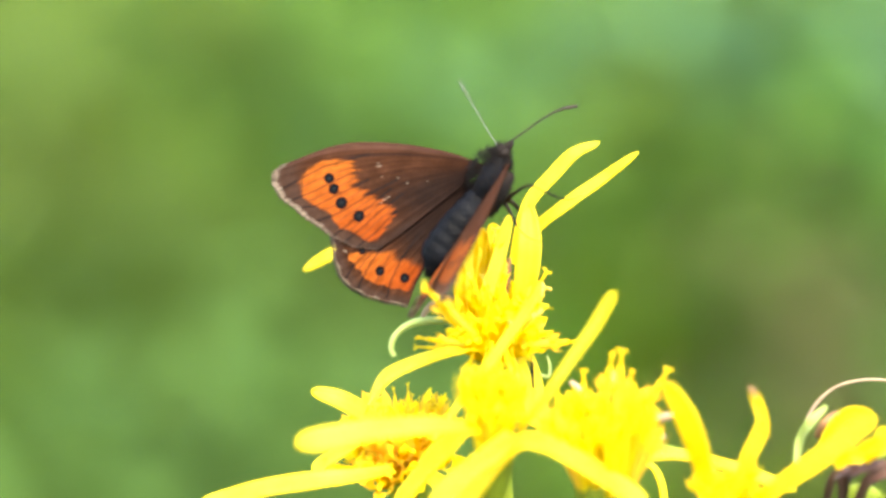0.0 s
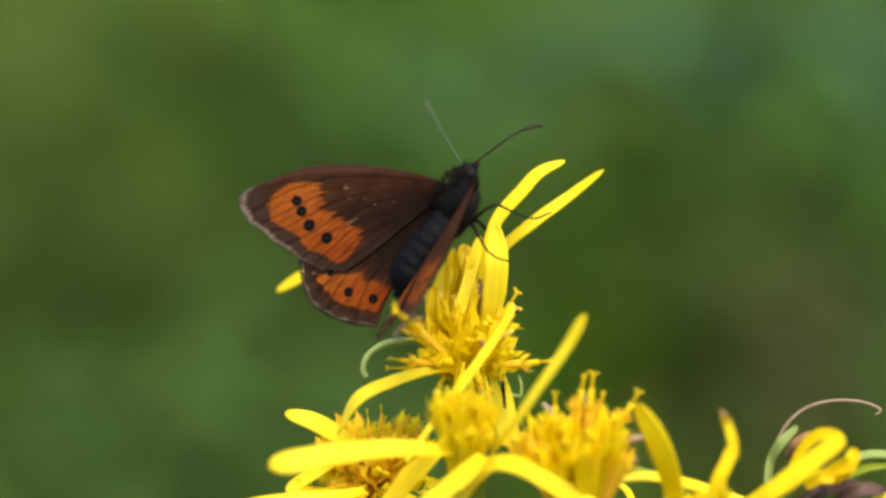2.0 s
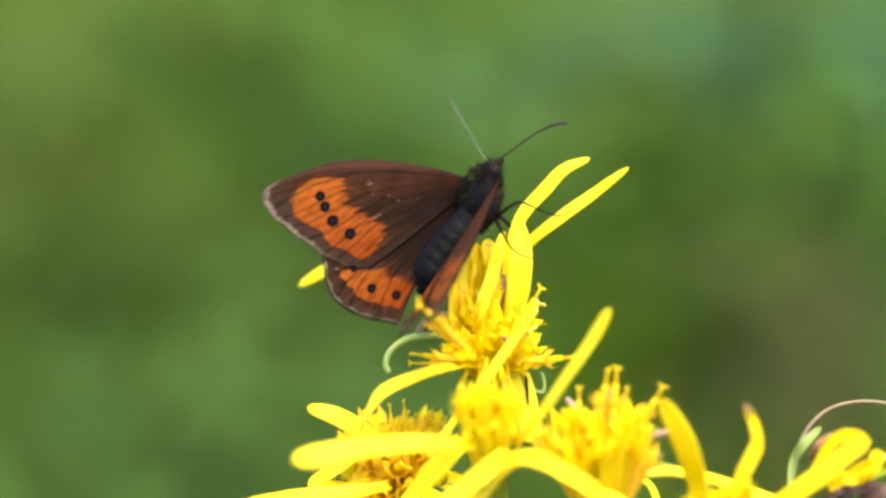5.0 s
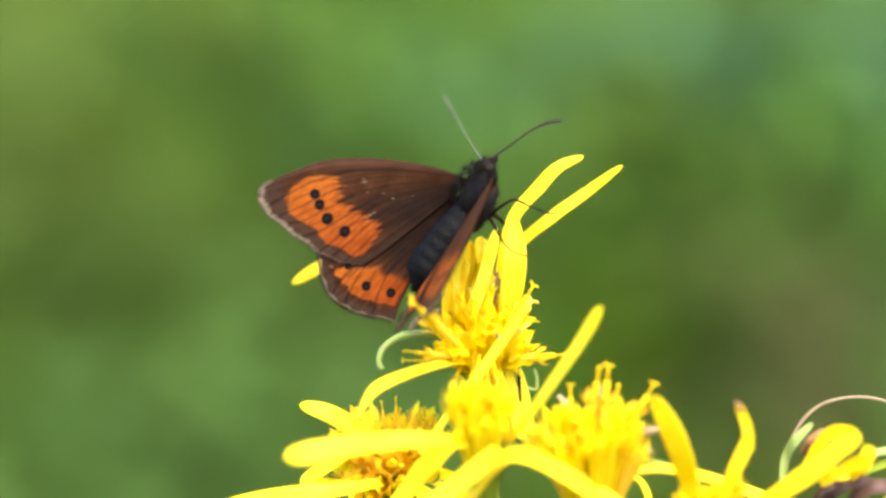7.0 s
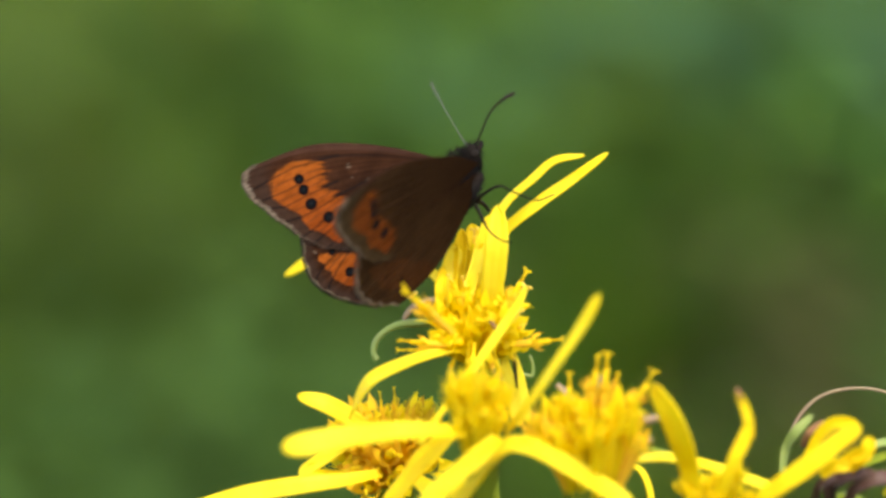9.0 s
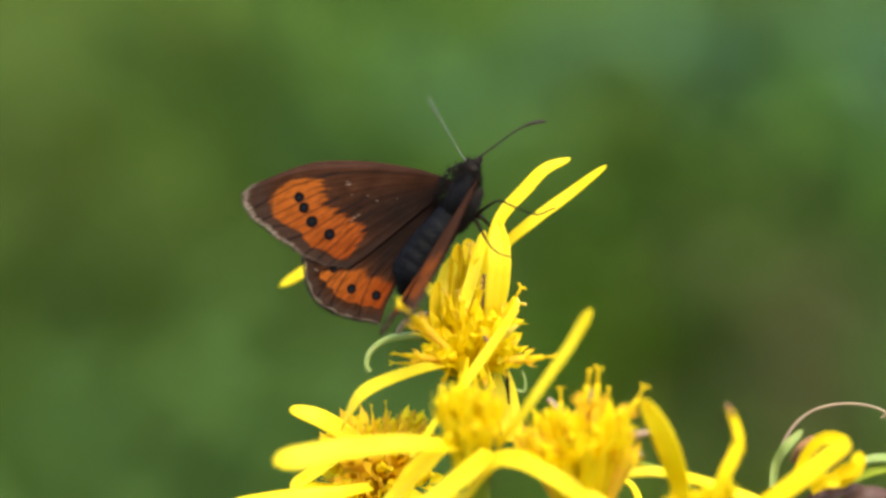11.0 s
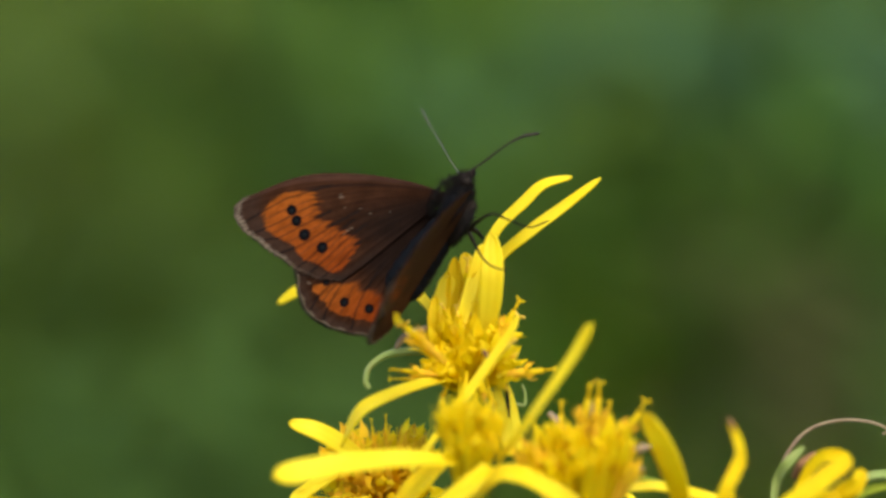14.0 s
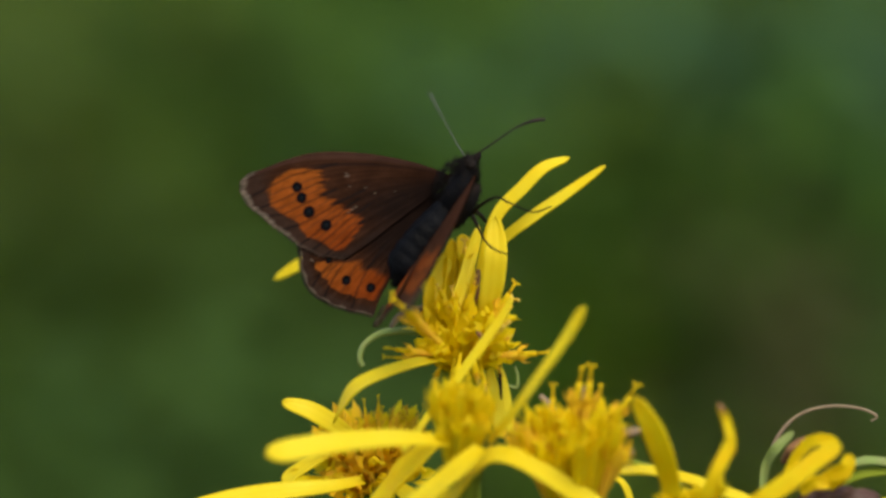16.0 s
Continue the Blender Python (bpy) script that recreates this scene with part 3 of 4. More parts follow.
stray(near, [(1290, 744, -21.4), (1285, 734, -21.7), (1278, 722, -21.5)], [0.1, 0.24, 0.15], WITHERED, "petal_tip", "withered brown petal tip")
wilted = head(at(1475, 915, -8), V((0.1, -0.1, 1.0)), 0, 0.4, 7, 0.8, 1.0)
for q, w in (([(1400, 840, -12), (1425, 795, -13), (1455, 772, -14), (1496, 774, -15)], 1.0), ([(1455, 850, -13), (1480, 836, -14), (1508, 822, -15), (1517, 796, -15)], 1.3),
             ([(1430, 866, -13), (1455, 848, -14), (1482, 850, -14)], 1.2),
             ([(1480, 855, -12), (1498, 835, -13), (1516, 822, -13)], 1.4)):
    ray(wilted, q, w, (-0.1, 0.1, 0.9), mat=TUBE, tip=0.25, cup=0.16)
ray(wilted, [(1275, 937, -18), (1340, 893, -20), (1410, 845, -21), (1456, 808, -21), (1500, 778, -21)], 1.85, (-0.5, 0.3, 0.8), mat=TUBE, tip=0.2)
ray(wilted, [(1540, 900, -12), (1560, 885, -12), (1600, 880, -12)], 0.9, (0.1, 0.8, 0.6))
# The last, widest strap is added to stand for the dark gap between rays.
for q, w in (([(1440, 930, -9), (1450, 885, -11), (1480, 866, -12), (1525, 862, -12)], 1.3), ([(1470, 930, -10), (1490, 890, -12), (1530, 872, -13), (1570, 874, -12)], 1.4),
             ([(1415, 925, -9), (1425, 890, -11), (1440, 874, -12), (1458, 868, -12)], 1.1), ([(1440, 900, -7), (1462, 860, -8), (1486, 838, -8), (1502, 826, -8)], 1.6)):
    ray(wilted, q, w, (0.0, 0.6, 0.8), "dark maroon bract, the widest added to darken a gap", PURPLE, cup=0.2, tip=0.3)
stray(wilted, [(1398, 812, -8), (1408, 792, -9), (1422, 778, -9), (1436, 770, -9)], [0.3, 0.4, 0.36, 0.25], WITHERED, "bract", "small withered brown bract")
stray(wilted, [(1362, 850, 0), (1372, 803, 0), (1394, 757, 0), (1430, 725, 0), (1480, 712, 0), (1530, 715, 0), (1562, 728, 0), (1552, 738, 0)], [0.22, 0.2, 0.16, 0.13, 0.13, 0.1], FADED, "style", "long pinkish curled style")
ray(wilted, [(1362, 860, -4), (1368, 820, -4), (1385, 790, -5), (1416, 758, -5)], 1.0, (-0.5, 0.3, 0.8), "pale green bract", PALE, cup=0.2, tip=0.3)
for q, w, m in (([(1490, 845, -7), (1515, 818, -7), (1550, 808, -7), (1600, 815, -7), (1640, 830, -7)], 0.95, PALE), ([(1480, 862, -7), (1515, 842, -7), (1550, 830, -7), (1600, 826, -7)], 1.0, GREEN)):
    ray(wilted, q, w, (0.1, 0.7, 0.6), "green bract", m, cup=0.15, tip=0.3)
stray(near, [(1118, 828, -4), (1150, 836, -4), (1185, 850, -4), (1215, 872, -4)], [0.3, 0.4, 0.4, 0.3], GREEN, "bract", "thin green bract")

# stalks that gather into the stem
fork = at(900, 1900, 10)
for c, k in ((top_head[1], (845, 840, 8)), (front[1], (862, 1050, -8)), (ragged[1], (720, 1080, 7)), (tall[1], (1010, 1080, 6)), (near[1], (1190, 1150, -8)), (wilted[1], (1380, 1150, 0))):
    stalk([(c - Vector((0, 0, 0.0045)),), k, (900 + (k[0] - 900) * 0.35, 1450, 8), (fork,)], [0.55, 0.6, 0.75, 0.9])
stalk([(fork + Vector((0, 0, 0.01)),), ((fork * 0.5 + plant_base * 0.5) + Vector((0.006, 0, 0)),), (plant_base - Vector((0, 0, 0.01)),)], [1.6, 2.4, 3.0])


# ---- the butterfly ----
AX = (0.4699 * EX + 0.8827 * UP).normalized()
OUT = (-0.8827 * EX + 0.4699 * UP).normalized()
fly_base = at(812, 345, 0)
fly = thing("butterfly", fly_base, "dark brown butterfly with orange bands, sitting on a yellow flower", "butterfly")

FORE = ([(0.46, -0.11), (-0.2, 3.89), (-1.85, 8.84), (-4.33, 13.36), (-8.4, 17.25)],
        [(-8.4, 17.25), (-9.75, 17.6), (-10.98, 16.1), (-11.66, 12.2), (-11.95, 8.2), (-11.0, 5.26)],
        [(0.46, -0.11), (-3.84, 1.82), (-8.99, 4.14), (-10.94, 5.26)])
HIND = ([(-0.55, -0.06), (-3.93, 2.69), (-7.66, 5.52), (-10.61, 8.18), (-11.92, 9.87)],
        [(-11.92, 9.87), (-13.85, 8.3), (-14.95, 6.7), (-15.15, 4.8), (-14.88, 2.8), (-14.1, 0.2)],
        [(-0.55, -0.06), (-6.2, 0.29), (-11.52, 0.54), (-14.1, 0.2)])
HIND_NEAR = (HIND[0], HIND[1], [(-1.36, -0.16), (-3.2, -1.7), (-6.5, -2.4), (-9.5, -2.3), (-12.2, -1.1), (-14.1, 0.2)])
FORE_VEINS = [[(-10.5, 16.3), (-6.8, 13.7), (-3.8, 10.4)], [(-11.0, 15.0), (-9.1, 13.3), (-7.8, 12.4), (-5.6, 10.6)],
              [(-11.5, 14.5), (-10.2, 12.5), (-8.4, 11.2), (-5.8, 9.2)], [(-11.4, 11.8), (-10.2, 10.6), (-9.0, 9.7), (-6.5, 8.2), (-4.6, 6.8)],
              [(-12.0, 9.7), (-10.3, 8.9), (-8.1, 8.0), (-5.6, 6.9)], [(-12.1, 8.5), (-10.0, 7.6), (-7.6, 6.7), (-5.5, 5.7)], [(-11.7, 7.1), (-9.9, 6.3), (-7.1, 5.4)]]
HIND_VEINS = [[(-14.7, 6.7), (-13.3, 6.6), (-12.2, 6.3), (-9.4, 5.3)], [(-14.8, 5.2), (-13.0, 5.3), (-11.5, 5.2), (-7.7, 4.4)], [(-14.3, 2.4), (-12.4, 2.8), (-10.9, 2.9), (-7.4, 2.5)]]
BROWN, ORANGE, DARK = np.array((0.0395, 0.0148, 0.0074)), np.array((0.245, 0.0535, 0.0085)), np.array((0.0045, 0.0045, 0.0052))
FRINGE, UNDER = np.array((0.17, 0.125, 0.09)), np.array((0.030, 0.0148, 0.0066))


def near_lines(lines, x, y):
    """How far each place lies from the nearest of the lines, in mm."""
    best = np.full(x.shape, 99.0)
    for line in lines:
        for (ax, ay), (bx, by) in zip(line, line[1:]):
            u = np.clip(((x - ax) * (bx - ax) + (y - ay) * (by - ay)) / ((bx - ax) ** 2 + (by - ay) ** 2), 0, 1)
            best = np.minimum(best, np.hypot(x - ax - u * (bx - ax), y - ay - u * (by - ay)))
    return best


def curve2(pts, n):
    return np.array([tuple(p)[:2] for p in spline([(a, b, 0) for a, b in pts], n)])


def fuzz(x, y, k, seed):
    """Smooth noise over arrays, about -1 to 1."""
    out = np.zeros_like(x)
    r = np.random.RandomState(seed)
    for i in range(5):
        a, p = r.uniform(-1, 1, 2) * k * (1 + i * 0.6), r.uniform(0, 6.28)
        out += np.sin(a[0] * x + a[1] * y + p)
    return out / 3.0


def smooth(a, b, x):
    u = np.clip((x - a) / (b - a), 0, 1)
    return u * u * (3 - 2 * u)


def wing_mesh(name, edges, side, fore):
    """A wing sheet in its own plane (x along the hinge, y outward): scales painted by wing place, veins, camber, two faces."""
    ns, ntt = (210, 170)
    c0, m, c1 = curve2(edges[0], ns), curve2(edges[1], ntt), curve2(edges[2], ns)
    S, T = np.meshgrid(np.linspace(0, 1, ns), np.linspace(0, 1, ntt), indexing="ij")
    P = (1 - T)[..., None] * c0[:, None] + T[..., None] * c1[:, None] + S[..., None] * (m[None] - (1 - T)[..., None] * m[0] - T[..., None] * m[-1])
    jag = 1 + 0.010 * np.sin(T * 240) * smooth(0.97, 1, S) + 0.006 * np.sin(T * 611) * smooth(0.97, 1, S) + (0.005 if fore else 0.007) * np.cos(T * (7 if fore else 6) * 6.283) * smooth(0.8, 1, S)
    P = c0[0] + (P - c0[0]) * jag[..., None]
    x, y = P[..., 0], P[..., 1]
    veins = 9 if fore else 8
    lines = FORE_VEINS if fore else HIND_VEINS
    wob = 0.05 * fuzz(x, y, 3.0, 12)
    far = near_lines(lines, x + wob, y - wob)
    folds = near_lines([[((a[0] + b[0]) / 2, (a[1] + b[1]) / 2) for a, b in zip(p, q)] for p, q in zip(lines, lines[1:])], x - wob, y + wob)
    vein = 1 - smooth(0.05, 0.16, far)
    rag = 0.012 * fuzz(x, y, 2.2, 5) + 0.006 * fuzz(x, y, 6, 15)
    ray_streak = 0.6 * np.sin(T * 131 + 1.5 * fuzz(x, y, 0.9, 31)) + 0.4 * np.sin(T * 71 + 2)
    grain = np.random.RandomState(8).uniform(-1, 1, x.shape)

    def mixc(c, d, w):
        return c * (1 - w[..., None]) + d * w[..., None]
    tints = []
    for up in (True, False):
        if fore:
            near_edge = np.interp(T, (0.2, 0.24, 0.32, 0.42, 0.47, 0.53, 0.6, 0.66, 0.71, 0.79, 0.85, 0.91), (0.70, 0.655, 0.625, 0.63, 0.66, 0.625, 0.60, 0.59, 0.565, 0.59, 0.66, 0.78))
            far_edge = np.interp(T, (0.2, 0.24, 0.36, 0.42, 0.46, 0.53, 0.57, 0.61, 0.66, 0.70, 0.75, 0.85), (0.79, 0.815, 0.89, 0.875, 0.905, 0.905, 0.88, 0.87, 0.905, 0.90, 0.865, 0.87))
            band = smooth(-0.025, 0.025, S - near_edge + rag + 0.022 * ray_streak) * (1 - smooth(-0.015, 0.015, S - far_edge + rag)) * smooth(0.19, 0.23, T + rag) * (1 - smooth(0.87, 0.92, T + rag))
            dots = [(-7.43, 12.65, 0.50), (-8.05, 11.75, 0.52), (-8.83, 10.45, 0.58), (-9.1, 8.36, 0.55)]
        else:
            near_edge = np.interp(T, (0.16, 0.21, 0.26, 0.45, 0.61, 0.80, 0.9), (0.82, 0.72, 0.67, 0.56, 0.585, 0.55, 0.575))
            far_edge = np.interp(T, (0.16, 0.2, 0.4, 0.56, 0.74, 0.85, 0.98), (0.82, 0.84, 0.80, 0.825, 0.80, 0.81, 0.79))
            band = smooth(-0.02, 0.03, S - near_edge + rag) * (1 - smooth(-0.012, 0.012, S - far_edge + rag)) * smooth(0.15, 0.2, T) * (1 - smooth(0.95, 0.985, T))
            dots = [(-12.52, 4.14, 0.46), (-12.0, 1.76, 0.46), (-11.75, 6.55, 0.34)]
        col = np.zeros((*S.shape, 3)) + (BROWN if up else UNDER)
        streak = 0.5 * np.sin(T * 97 + 2 * fuzz(x, y, 0.8, 6)) + 0.5 * np.sin(T * 53 + 1)
        col = col * (1 + (0.26 if up else 0.08) * streak * smooth(0.05, 0.4, S) + 0.15 * grain + 0.16 * fuzz(x, y, 1.3, 3))[..., None]
        if up:
            # dark hairy base along the body, then the band, the paler border and the veins
            col = mixc(col, np.array((0.010, 0.0062, 0.0052)) * (1 + 0.3 * streak)[..., None], 0.85 * (smooth(0.3, 0.72, T) * (1 - smooth(0.4, 0.72, S)) if fore else smooth(-0.2, 0.4, T) * (1 - smooth(0.42, 0.60, S))))
            warm = np.array((1.22, 1.5, 1.5)) * (1 - T)[..., None] + np.array((0.78, 0.58, 0.6)) * T[..., None]
            col = mixc(col, ORANGE * warm * (0.97 + 0.12 * grain + 0.10 * streak + 0.13 * ray_streak * smooth(0.9, 0.6, S) + 0.13 * fuzz(x, y, 3, 7))[..., None], band)
            col = mixc(col, np.array((0.115, 0.032, 0.012)), 0.65 * band * (1 - smooth(0.03, 0.13, folds)))
            col = mixc(col, np.array((0.040, 0.0225, 0.0165)), 0.7 * smooth(0.84, 0.93, S) * (1 - band))
            col = mixc(col, np.array((0.0105, 0.0072, 0.0066)), vein * (0.85 - 0.3 * band) * smooth(0.3, 0.5, S))
            if fore:
                col = mixc(col, np.array((0.066, 0.031, 0.021)), 0.75 * smooth(0.19, 0.06, T + 0.03 * S))
                col = mixc(col, np.array((0.019, 0.0115, 0.0092)), 0.7 * smooth(0.87, 0.95, T) * smooth(0.45, 0.6, S))
                col = mixc(col, np.array((0.012, 0.007, 0.006)), 0.6 * (1 - smooth(0.012, 0.03, np.abs(T - 0.19))) * smooth(0.05, 0.2, S) * (1 - smooth(0.6, 0.75, S)))
        else:
            if fore:
                col = mixc(col, UNDER * 0.75, 1 - smooth(0.55, 0.68, S))
                band = band * smooth(0.06, 0.13, S - near_edge + rag)
                col = mixc(col, np.array((0.05, 0.034, 0.017)), 0.7 * smooth(0.84, 0.92, S))
            col = mixc(col, ORANGE * (0.7 + 0.1 * ray_streak)[..., None], band * (0.75 if fore else 0.12))
            col = mixc(col, UNDER * 0.6, vein * 0.10)
        size = 1.0 if up or fore else 0.45
        for a, b, r in dots:
            away = np.hypot(x - a, y - b) * (1 + 0.06 * fuzz(x, y, 5, 21))
            col = mixc(col, DARK, 1 - smooth(r * size * 0.86, r * size * 1.1, away))
            col = mixc(col, np.array((0.018, 0.021, 0.026)), 0.6 * (1 - smooth(0, r * size * 0.5, away)))
        if fore and up:
            for a, b, r in ((-4.3, 8.95, 0.2), (-4.1, 9.15, 0.12), (-4.4, 6.83, 0.12), (-4.4, 5.78, 0.12), (-6.7, 6.94, 0.17), (-6.35, 6.75, 0.15), (-7.1, 7.1, 0.12), (-5.0, 8.2, 0.1), (-3.4, 4.2, 0.09)):
                col = mixc(col, FRINGE * 1.5, 0.55 * (1 - smooth(r * 0.25, r * 0.8, np.hypot(((x - a) * 0.6 - (y - b) * 0.8) * 0.45, ((x - a) * 0.8 + (y - b) * 0.6) * 1.5))))
        elif up:
            for a, b in ((-11.4, 7.1), (-11.7, 7.6), (-11.3, 6.4), (-12.5, 8.0)):
                col = mixc(col, FRINGE * 1.4, 0.6 * (1 - smooth(0.05, 0.16, np.hypot((x - a) * 1.3, (y - b) * 0.5))))
        col = mixc(col, FRINGE * (0.7 + 0.5 * np.sin(T * 95) ** 2 + 0.2 * grain)[..., None], smooth(0.968, 0.986, S + 0.005 * grain + 0.004 * np.sin(T * 130)) * (0.9 - (0.8 * smooth(0.55, 0.8, T) if fore else 0.0)))
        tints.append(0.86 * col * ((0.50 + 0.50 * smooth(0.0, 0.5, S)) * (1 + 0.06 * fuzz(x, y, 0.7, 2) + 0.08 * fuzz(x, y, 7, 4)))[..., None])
    z = 0.5 * np.sin(S * 2.6) * (0.6 - 0.3 * T) + 0.03 * np.cos(T * veins * 6.283) * smooth(0.2, 0.7, S)
    z = side * (z + (0.0 if fore else -0.35))
    th = 0.05
    v = np.concatenate([np.stack([x, y, z + side * th], -1).reshape(-1, 3), np.stack([x, y, z - side * th], -1).reshape(-1, 3)]) / 1000
    k = ns * ntt
    idx = np.arange(k).reshape(ns, ntt)
    q = np.stack([idx[:-1, :-1], idx[1:, :-1], idx[1:, 1:], idx[:-1, 1:]], -1).reshape(-1, 4)
    faces = np.concatenate([q if side < 0 else q[:, ::-1], (q[:, ::-1] if side < 0 else q) + k])
    me = bpy.data.meshes.new(name)
    me.from_pydata(v.tolist(), [], faces.tolist())
    rgba = np.ones((2 * k, 4), dtype=np.float32)
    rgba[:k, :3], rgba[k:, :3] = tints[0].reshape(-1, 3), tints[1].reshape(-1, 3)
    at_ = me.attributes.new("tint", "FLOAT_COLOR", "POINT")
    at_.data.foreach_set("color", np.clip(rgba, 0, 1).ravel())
    me.polygons.foreach_set("use_smooth", [True] * len(me.polygons))
    me.update()
    return me


FRINGE_HAIR = material("fringe_hair", (0.17, 0.13, 0.095), (0.06, 0.04, 0.03), 700, 0.8, 0.1, 0.3, spread=0.35, spec=0.05)


def fringe(wing, edges, seed):
    """The fine pale hairs along a wing's outer border, in the wing's own plane."""
    rng = random.Random(seed)
    c = curve2(edges[1], 420)
    s = Soup()
    for i in range(2, 290 if edges is FORE else 418):
        p, d = c[i], c[i + 1] - c[i - 1]
        d = d / np.hypot(*d)
        out = np.array((-d[1], d[0]))
        if out @ (p - np.array(edges[0][0])) < 0:
            out = -out
        way = out + d * rng.uniform(-0.5, 0.5)
        tip, w = p + way * rng.uniform(0.12, 0.34), d * 0.035
        k = len(s.v)
        z = rng.uniform(-0.06, 0.06)
        q = p - out * 0.12
        s.v += [Vector((q[0] + w[0], q[1] + w[1], z)) / 1000, Vector((q[0] - w[0], q[1] - w[1], z)) / 1000, Vector((q[0], q[1], z + 0.05)) / 1000, Vector((tip[0], tip[1], z)) / 1000]
        s.f += [(k, k + 1, k + 3), (k + 1, k + 2, k + 3), (k + 2, k, k + 3)]
    part("fringe", s.mesh("fringe"), FRINGE_HAIR, wing, "pale hairy wing fringe")


def wing_pose(root, phi, slant=0.0, sweep=0.0):
    """Wing pose in the butterfly's space: opened phi degrees past upright, away from the viewer."""
    o = math.cos(radians(phi)) * OUT + math.sin(radians(phi)) * FWD
    m = Matrix((AX, o, AX.cross(o))).transposed().to_4x4()
    return Matrix.Translation(root - fly_base) @ Matrix.Rotation(radians(slant), 4, FWD) @ m @ Matrix.Rotation(radians(sweep), 4, "Z")


ROOT_FAR, ROOT_NEAR = at(800, 335, 1.2), at(838, 328, -2.6)
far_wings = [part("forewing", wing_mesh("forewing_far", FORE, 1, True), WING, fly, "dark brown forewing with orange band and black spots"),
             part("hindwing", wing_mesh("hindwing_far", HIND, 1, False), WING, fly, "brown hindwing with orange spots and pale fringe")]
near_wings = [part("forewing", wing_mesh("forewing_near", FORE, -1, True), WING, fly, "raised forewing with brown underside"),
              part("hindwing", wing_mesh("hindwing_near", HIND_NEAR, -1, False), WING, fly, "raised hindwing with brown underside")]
for w, e, k in zip(far_wings + near_wings, (FORE, HIND, FORE, HIND_NEAR), range(4)):
    fringe(w, e, 70 + k)
for w in far_wings:
    w.matrix_basis = wing_pose(ROOT_FAR, 20)


def hairs(name, centre, axes, count, length, mat, seed, label=""):
    """Short fur standing off an ellipsoid."""
    rng = random.Random(seed)
    s = Soup()
    a, b, c = [Vector(x) / 1000 for x in axes]
    for _ in range(count):
        d = Vector([rng.gauss(0, 1) for _ in range(3)]).normalized()
        p = centre + a * d.x + b * d.y + c * d.z
        out = (p - centre).normalized() + Vector([rng.uniform(-0.5, 0.5) for _ in range(3)]) - AX * 0.5
        e = p + out.normalized() * length * rng.uniform(0.5, 1.2) / 1000
        w = out.cross(Vector((rng.random(), rng.random(), rng.random()))).normalized() * 0.035 / 1000
        w2 = out.cross(w).normalized() * 0.035 / 1000
        k = len(s.v)
        s.v += [p + w, p - w * 0.5 + w2, p - w * 0.5 - w2, e]
        s.f += [(k, k + 1, k + 3), (k + 1, k + 2, k + 3), (k + 2, k, k + 3)]
    return part(name, s.mesh(name, fly_base), mat, fly, label)


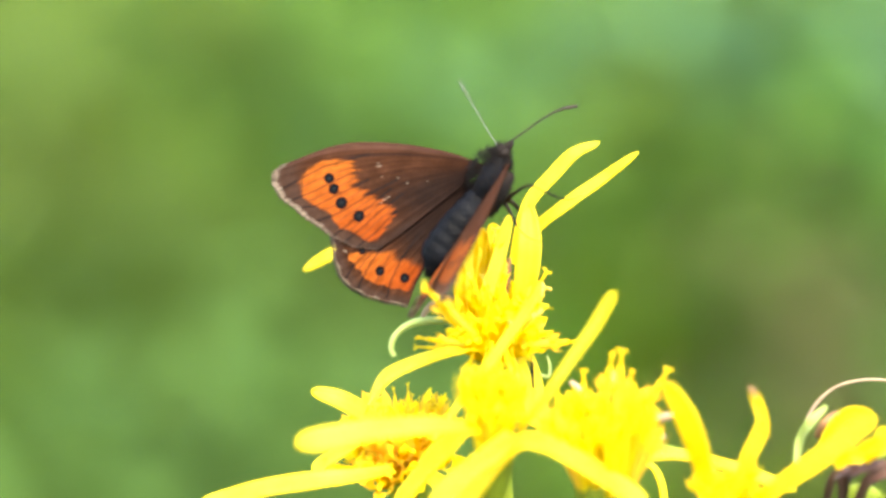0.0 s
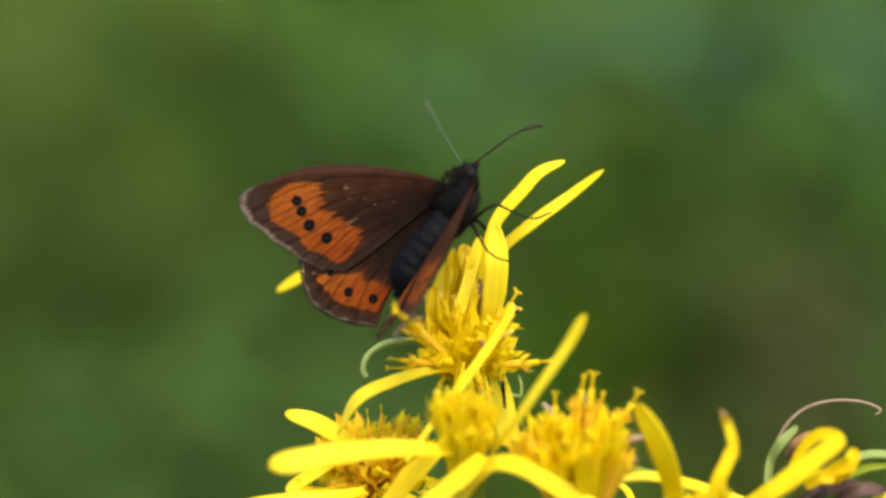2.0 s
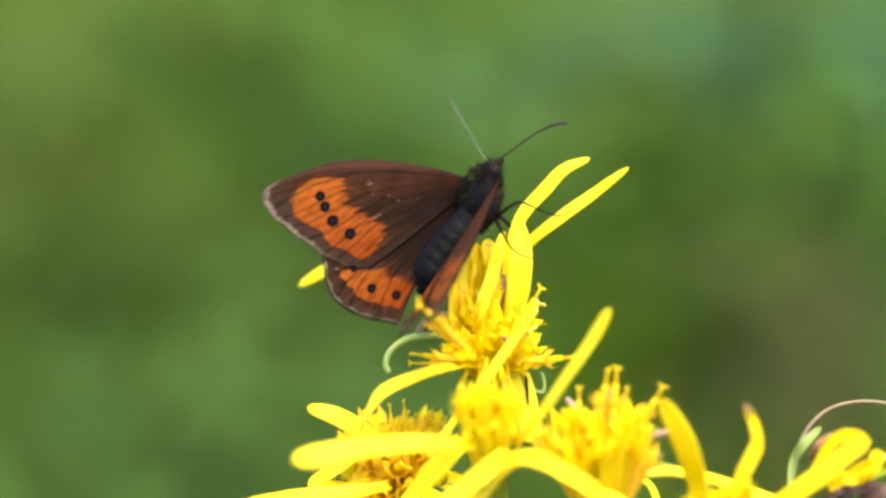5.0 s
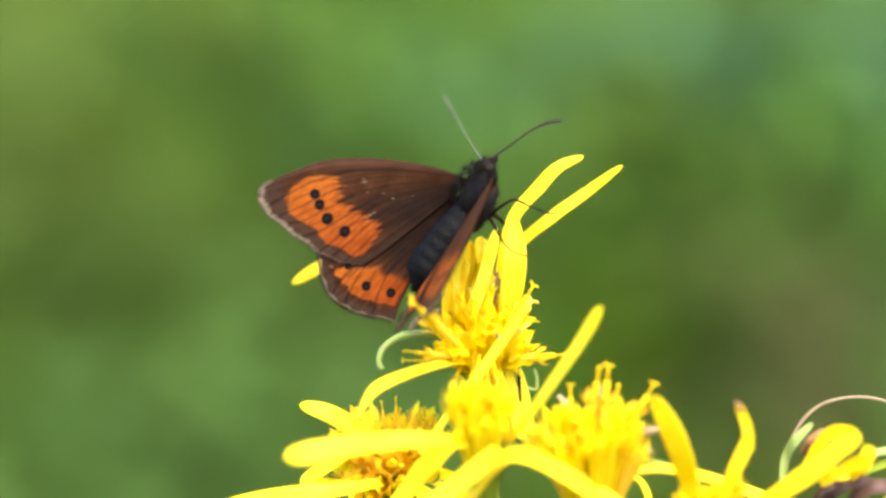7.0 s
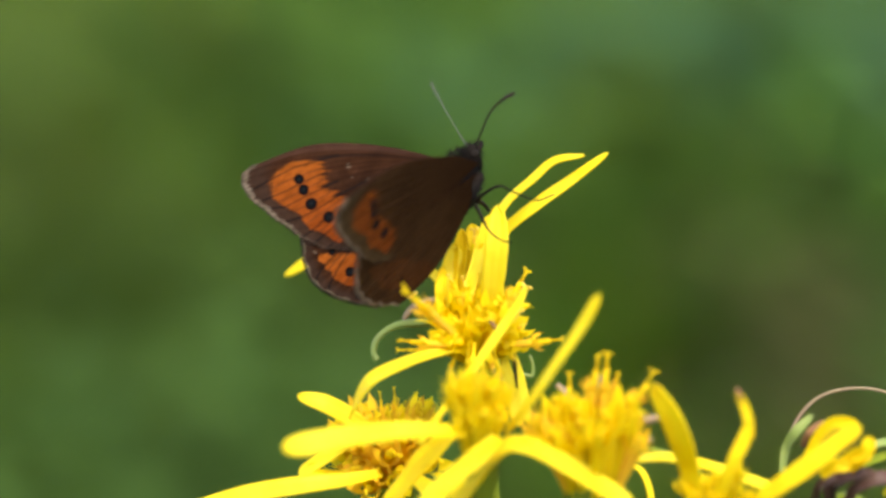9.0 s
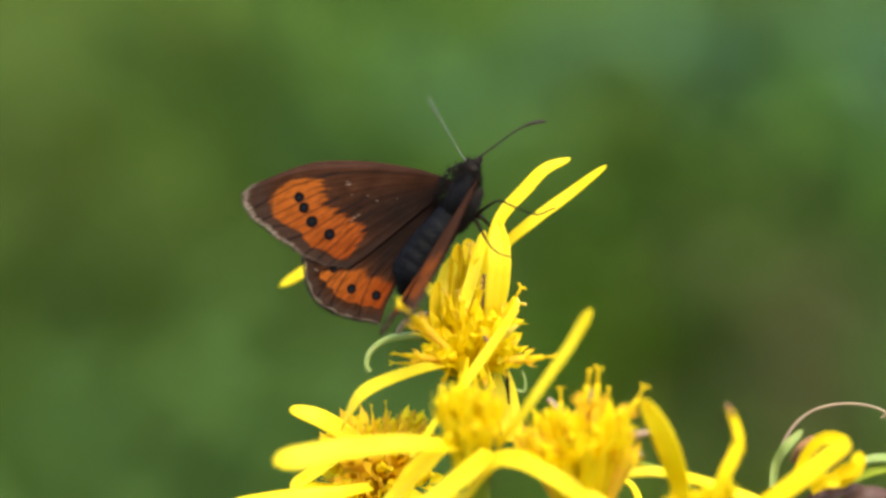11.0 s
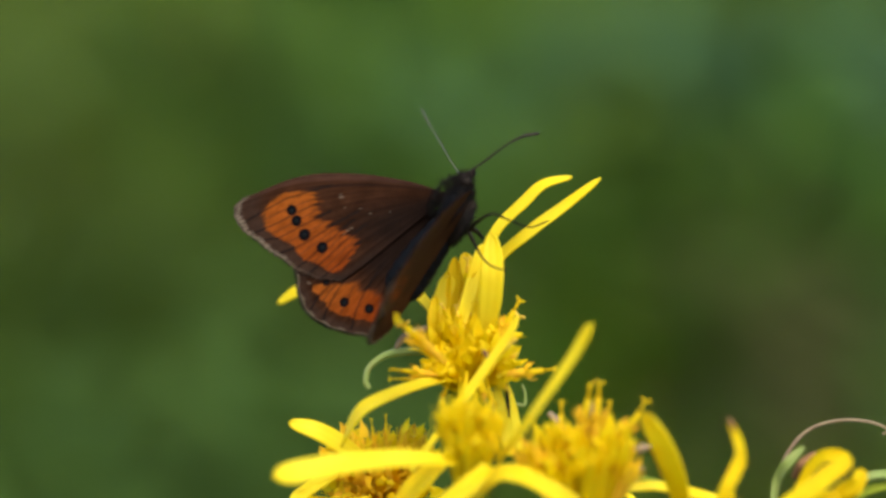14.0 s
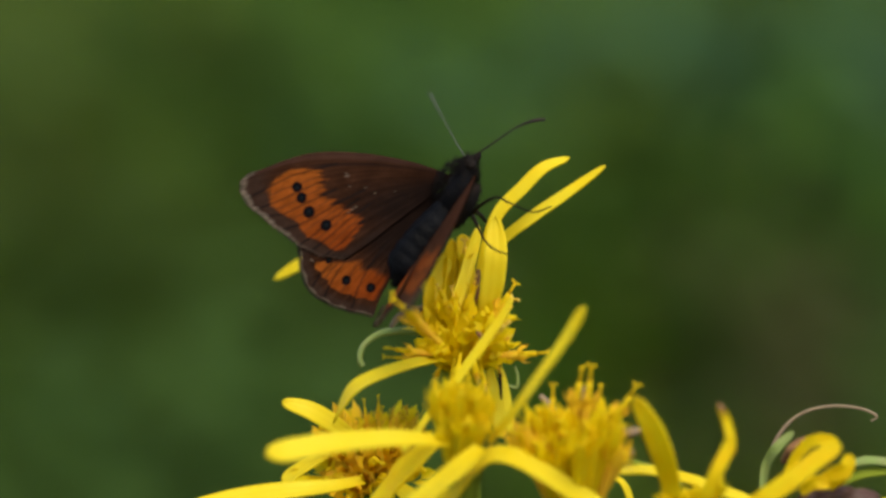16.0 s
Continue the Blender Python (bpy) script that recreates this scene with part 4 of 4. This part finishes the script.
def body():
    s = Soup()
    th = at(812, 350, 0)
    ball(s, th, (AX * 2.6, OUT * 1.2, FWD * 1.45), 16, 22, 0.06, 2)
    part("thorax", s.mesh("thorax", fly_base), BLACK, fly, "black thorax with grey-blue sheen")
    hairs("fur", th, (AX * 2.6, OUT * 1.2, FWD * 1.45), 900, 0.6, FUR, 5, "short dark fur")
    s = Soup()
    under = at(826, 378, -0.4)
    ball(s, under, (AX * 2.2, OUT * 0.75, FWD * 1.05), 12, 16, 0.1, 2)
    part("breast", s.mesh("breast", fly_base), FUR, fly, "dark furry breast")
    hairs("fur", under, (AX * 2.2, OUT * 0.75, FWD * 1.05), 500, 0.5, FUR, 9, "short dark fur")
    hairs("fur", at(824, 318, 0), (AX * 0.9, OUT * 1.2, FWD * 1.4), 380, 0.65, FUR, 12, "ruff of dark fur behind the head")
    hairs("fur", at(796, 334, 0.6), (AX * 1.9, OUT * 0.9, FWD * 0.8), 700, 0.8, FUR, 14, "dark fur at the wing roots")
    # ringed abdomen
    s = Soup()
    c = spline([at(797, 385, 0), at(760, 433, -0.2), at(727, 481, -0.3), at(702, 524, -0.3)], 60)
    rows = []
    for i, p in enumerate(c):
        u = i / 59
        r = 0.9 * (1.25 + 0.45 * math.sin(u * 2.6)) * (1 - smooth(0.72, 1.04, u) * 0.9) * (1 + 0.055 * abs(math.sin(u * 8 * math.pi)))
        a = (c[min(i + 1, 59)] - c[max(i - 1, 0)]).normalized()
        o = a.cross(FWD).normalized()
        rows.append([p + (o * math.cos(q) * 1.15 + FWD * math.sin(q) * 0.75) * float(r) / 1000 for q in (6.283185 * j / 20 for j in range(20))])
    s.grid(rows, True)
    part("abdomen", s.mesh("abdomen", fly_base), BLACK, fly, "ringed blue-black abdomen")
    lie = (0.564 * EX + 0.826 * UP)
    hairs("fur", at(748, 457, -0.25), (lie * 4.1, (-0.826 * EX + 0.564 * UP) * 1.55, FWD * 1.0), 800, 0.4, FUR, 17, "short dark down on the abdomen")
    # head, eyes, palps
    hd = at(828, 307, 0)
    s = Soup()
    ball(s, hd, (AX * 0.95, OUT * 0.75, FWD * 0.95), 12, 16, 0.08, 3)
    h = part("head", s.mesh("head", fly_base), FUR, fly, "dark furry head")
    for d in (-0.9, 0.9):
        s = Soup()
        ball(s, hd + (AX * 0.2 - OUT * 0.18 + FWD * d * 0.85) / 1000, (AX * 0.52, OUT * 0.52, FWD * 0.38), 10, 14)
        part("eye", s.mesh("eye", fly_base), EYE_M, h, "dark round eye")
        s = Soup()
        b = hd + (AX * 0.65 - OUT * 0.3 + FWD * d * 0.4) / 1000
        tube(s, [b, b + (AX * 0.5 - OUT * 0.1) / 1000, b + (AX * 0.9 + OUT * 0.1) / 1000], [0.26, 0.28, 0.15], 8, 7)
        part("palp", s.mesh("palp", fly_base), FUR, h)
    hairs("fur", hd, (AX * 0.95, OUT * 0.75, FWD * 0.95), 420, 0.7, FUR, 6, "short dark fur")
    # legs
    for pts, r in (([(838, 392, -1), (850, 378, -2), (878, 362, -3), (905, 372, -3), (945, 386, -2), (977, 375, 0)], [0.24, 0.17, 0.12, 0.085, 0.075, 0.065]),
                   ([(838, 395, -1.5), (848, 415, -3), (862, 440, -3.5), (880, 455, -3.5), (903, 462, -3.2)], [0.2, 0.14, 0.095, 0.075, 0.065]),
                   ([(835, 385, 1), (850, 392, 3), (862, 405, 4)], [0.3, 0.2, 0.15])):
        s = Soup()
        tube(s, [at(*p) for p in pts], r, 26, 7, 0.1)
        part("leg", s.mesh("leg", fly_base), LEG, fly, "thin dark leg")


body()


def antenna(pts, k, mat=ANT):
    p = [at(*q) for q in pts]
    s = Soup()
    tube(s, p, [k * r for r in (0.10, 0.075, 0.07, 0.07, 0.07, 0.08, 0.12, 0.14, 0.10)], 40, 7, 0.15)
    return part("antenna", s.mesh("antenna", p[0]), mat, fly, "slender grey antenna with small club", p[0] - fly_base), p[0]


near_antenna = antenna([(838, 289, -1), (868, 268, -2), (905, 241, -3), (935, 226, -3), (962, 221, -3)], 1.3)
antenna([(822, 292, 1), (806, 268, 6), (785, 232, 13), (768, 203, 18), (755, 178, 22)], 0.6, ANT_PALE)


# ---- what moves ----
def sway(dx, dy, turn):
    """The lean of the flower's top and the butterfly on it: mm right, mm down, degrees clockwise."""
    p = at(855, 640)
    return Matrix.Translation((dx * EX - dy * UP) / 1000) @ Matrix.Translation(p) @ Matrix.Rotation(radians(turn), 4, FWD) @ Matrix.Translation(-p)


def motions():
    walk(fly, [(t, sway(*m) @ Matrix.Translation(fly_base)) for t, *m in SWAY])
    TWIST = ((0, -10, at(878, 394, -1) - at(858, 610, 1)), (9, -45, at(1002, 284, 5) - at(852, 500, 5)), (0, 0, at(1071, 300, 6) - at(868, 520, 7)))
    ob, centre = top_head
    held = {t: sway(dx, dy, turn) @ Matrix.Translation(centre) for t, dx, dy, turn in NOD}
    walk(ob, [(t, Matrix.Translation(-plant_base) @ m) for t, m in held.items()])
    ob, centre = wilted
    walk(ob, [(t, Matrix.Translation(centre - plant_base + (dx * EX - dy * UP) / 1000)) for t, dx, dy in WILT])
    for i, r in enumerate(lift_ray):
        base = r.location + top_head[1]
        rows = []
        for t, dx, dy, turn in SWAY:
            lean = max(0.0, -dx - 0.3)
            spin = Matrix.Rotation(radians(lean * TWIST[i][0]), 4, FWD) @ Matrix.Rotation(radians(lean * TWIST[i][1]), 4, TWIST[i][2])
            sag = 1.3 * float(smooth(8.5, 9.5, t)) if i == 1 else 0.0
            spin = Matrix.Rotation(radians(sag), 4, FWD) @ spin
            rows.append((t, held[t].inverted() @ sway(dx, dy, turn) @ Matrix.Translation(base) @ spin))
        walk(r, rows)
    def swing(a):
        return float(smooth(-62, -95, a))
    beat = [(0, -97), (8.6, -97), (8.7, -95), (8.8, -70), (8.9, -61), (9.0, -62), (9.1, -68), (9.2, -84), (9.3, -88), (9.4, -95), (9.5, -95),
            (12.5, -97), (12.6, -97), (12.7, -85), (12.8, -63), (12.9, -62), (13.0, -70), (13.1, -84), (13.2, -76), (13.3, -74), (13.4, -82),
            (13.5, -76), (13.6, -83), (13.7, -86), (13.9, -82), (14.0, -85.5), (14.1, -89), (14.2, -96), (16, -97)]
    for w, k in zip(near_wings, (0, 3.5)):
        walk(w, [(t, wing_pose(ROOT_NEAR, a + k, 1 + 4 * swing(a), 7.5 * swing(a))) for t, a in beat])
    ant, foot = near_antenna
    lifts = [(0, 0), (8.7, 0), (9.0, 1), (9.3, 0), (12.7, 0), (12.9, 0.3), (13.2, 0), (16, 0)]
    walk(ant, [(t, Matrix.Translation(foot - fly_base) @ Matrix.Rotation(radians(-16 * k), 4, FWD) @ Matrix.Rotation(radians(-30 * k), 4, UP)) for t, k in lifts])


motions()
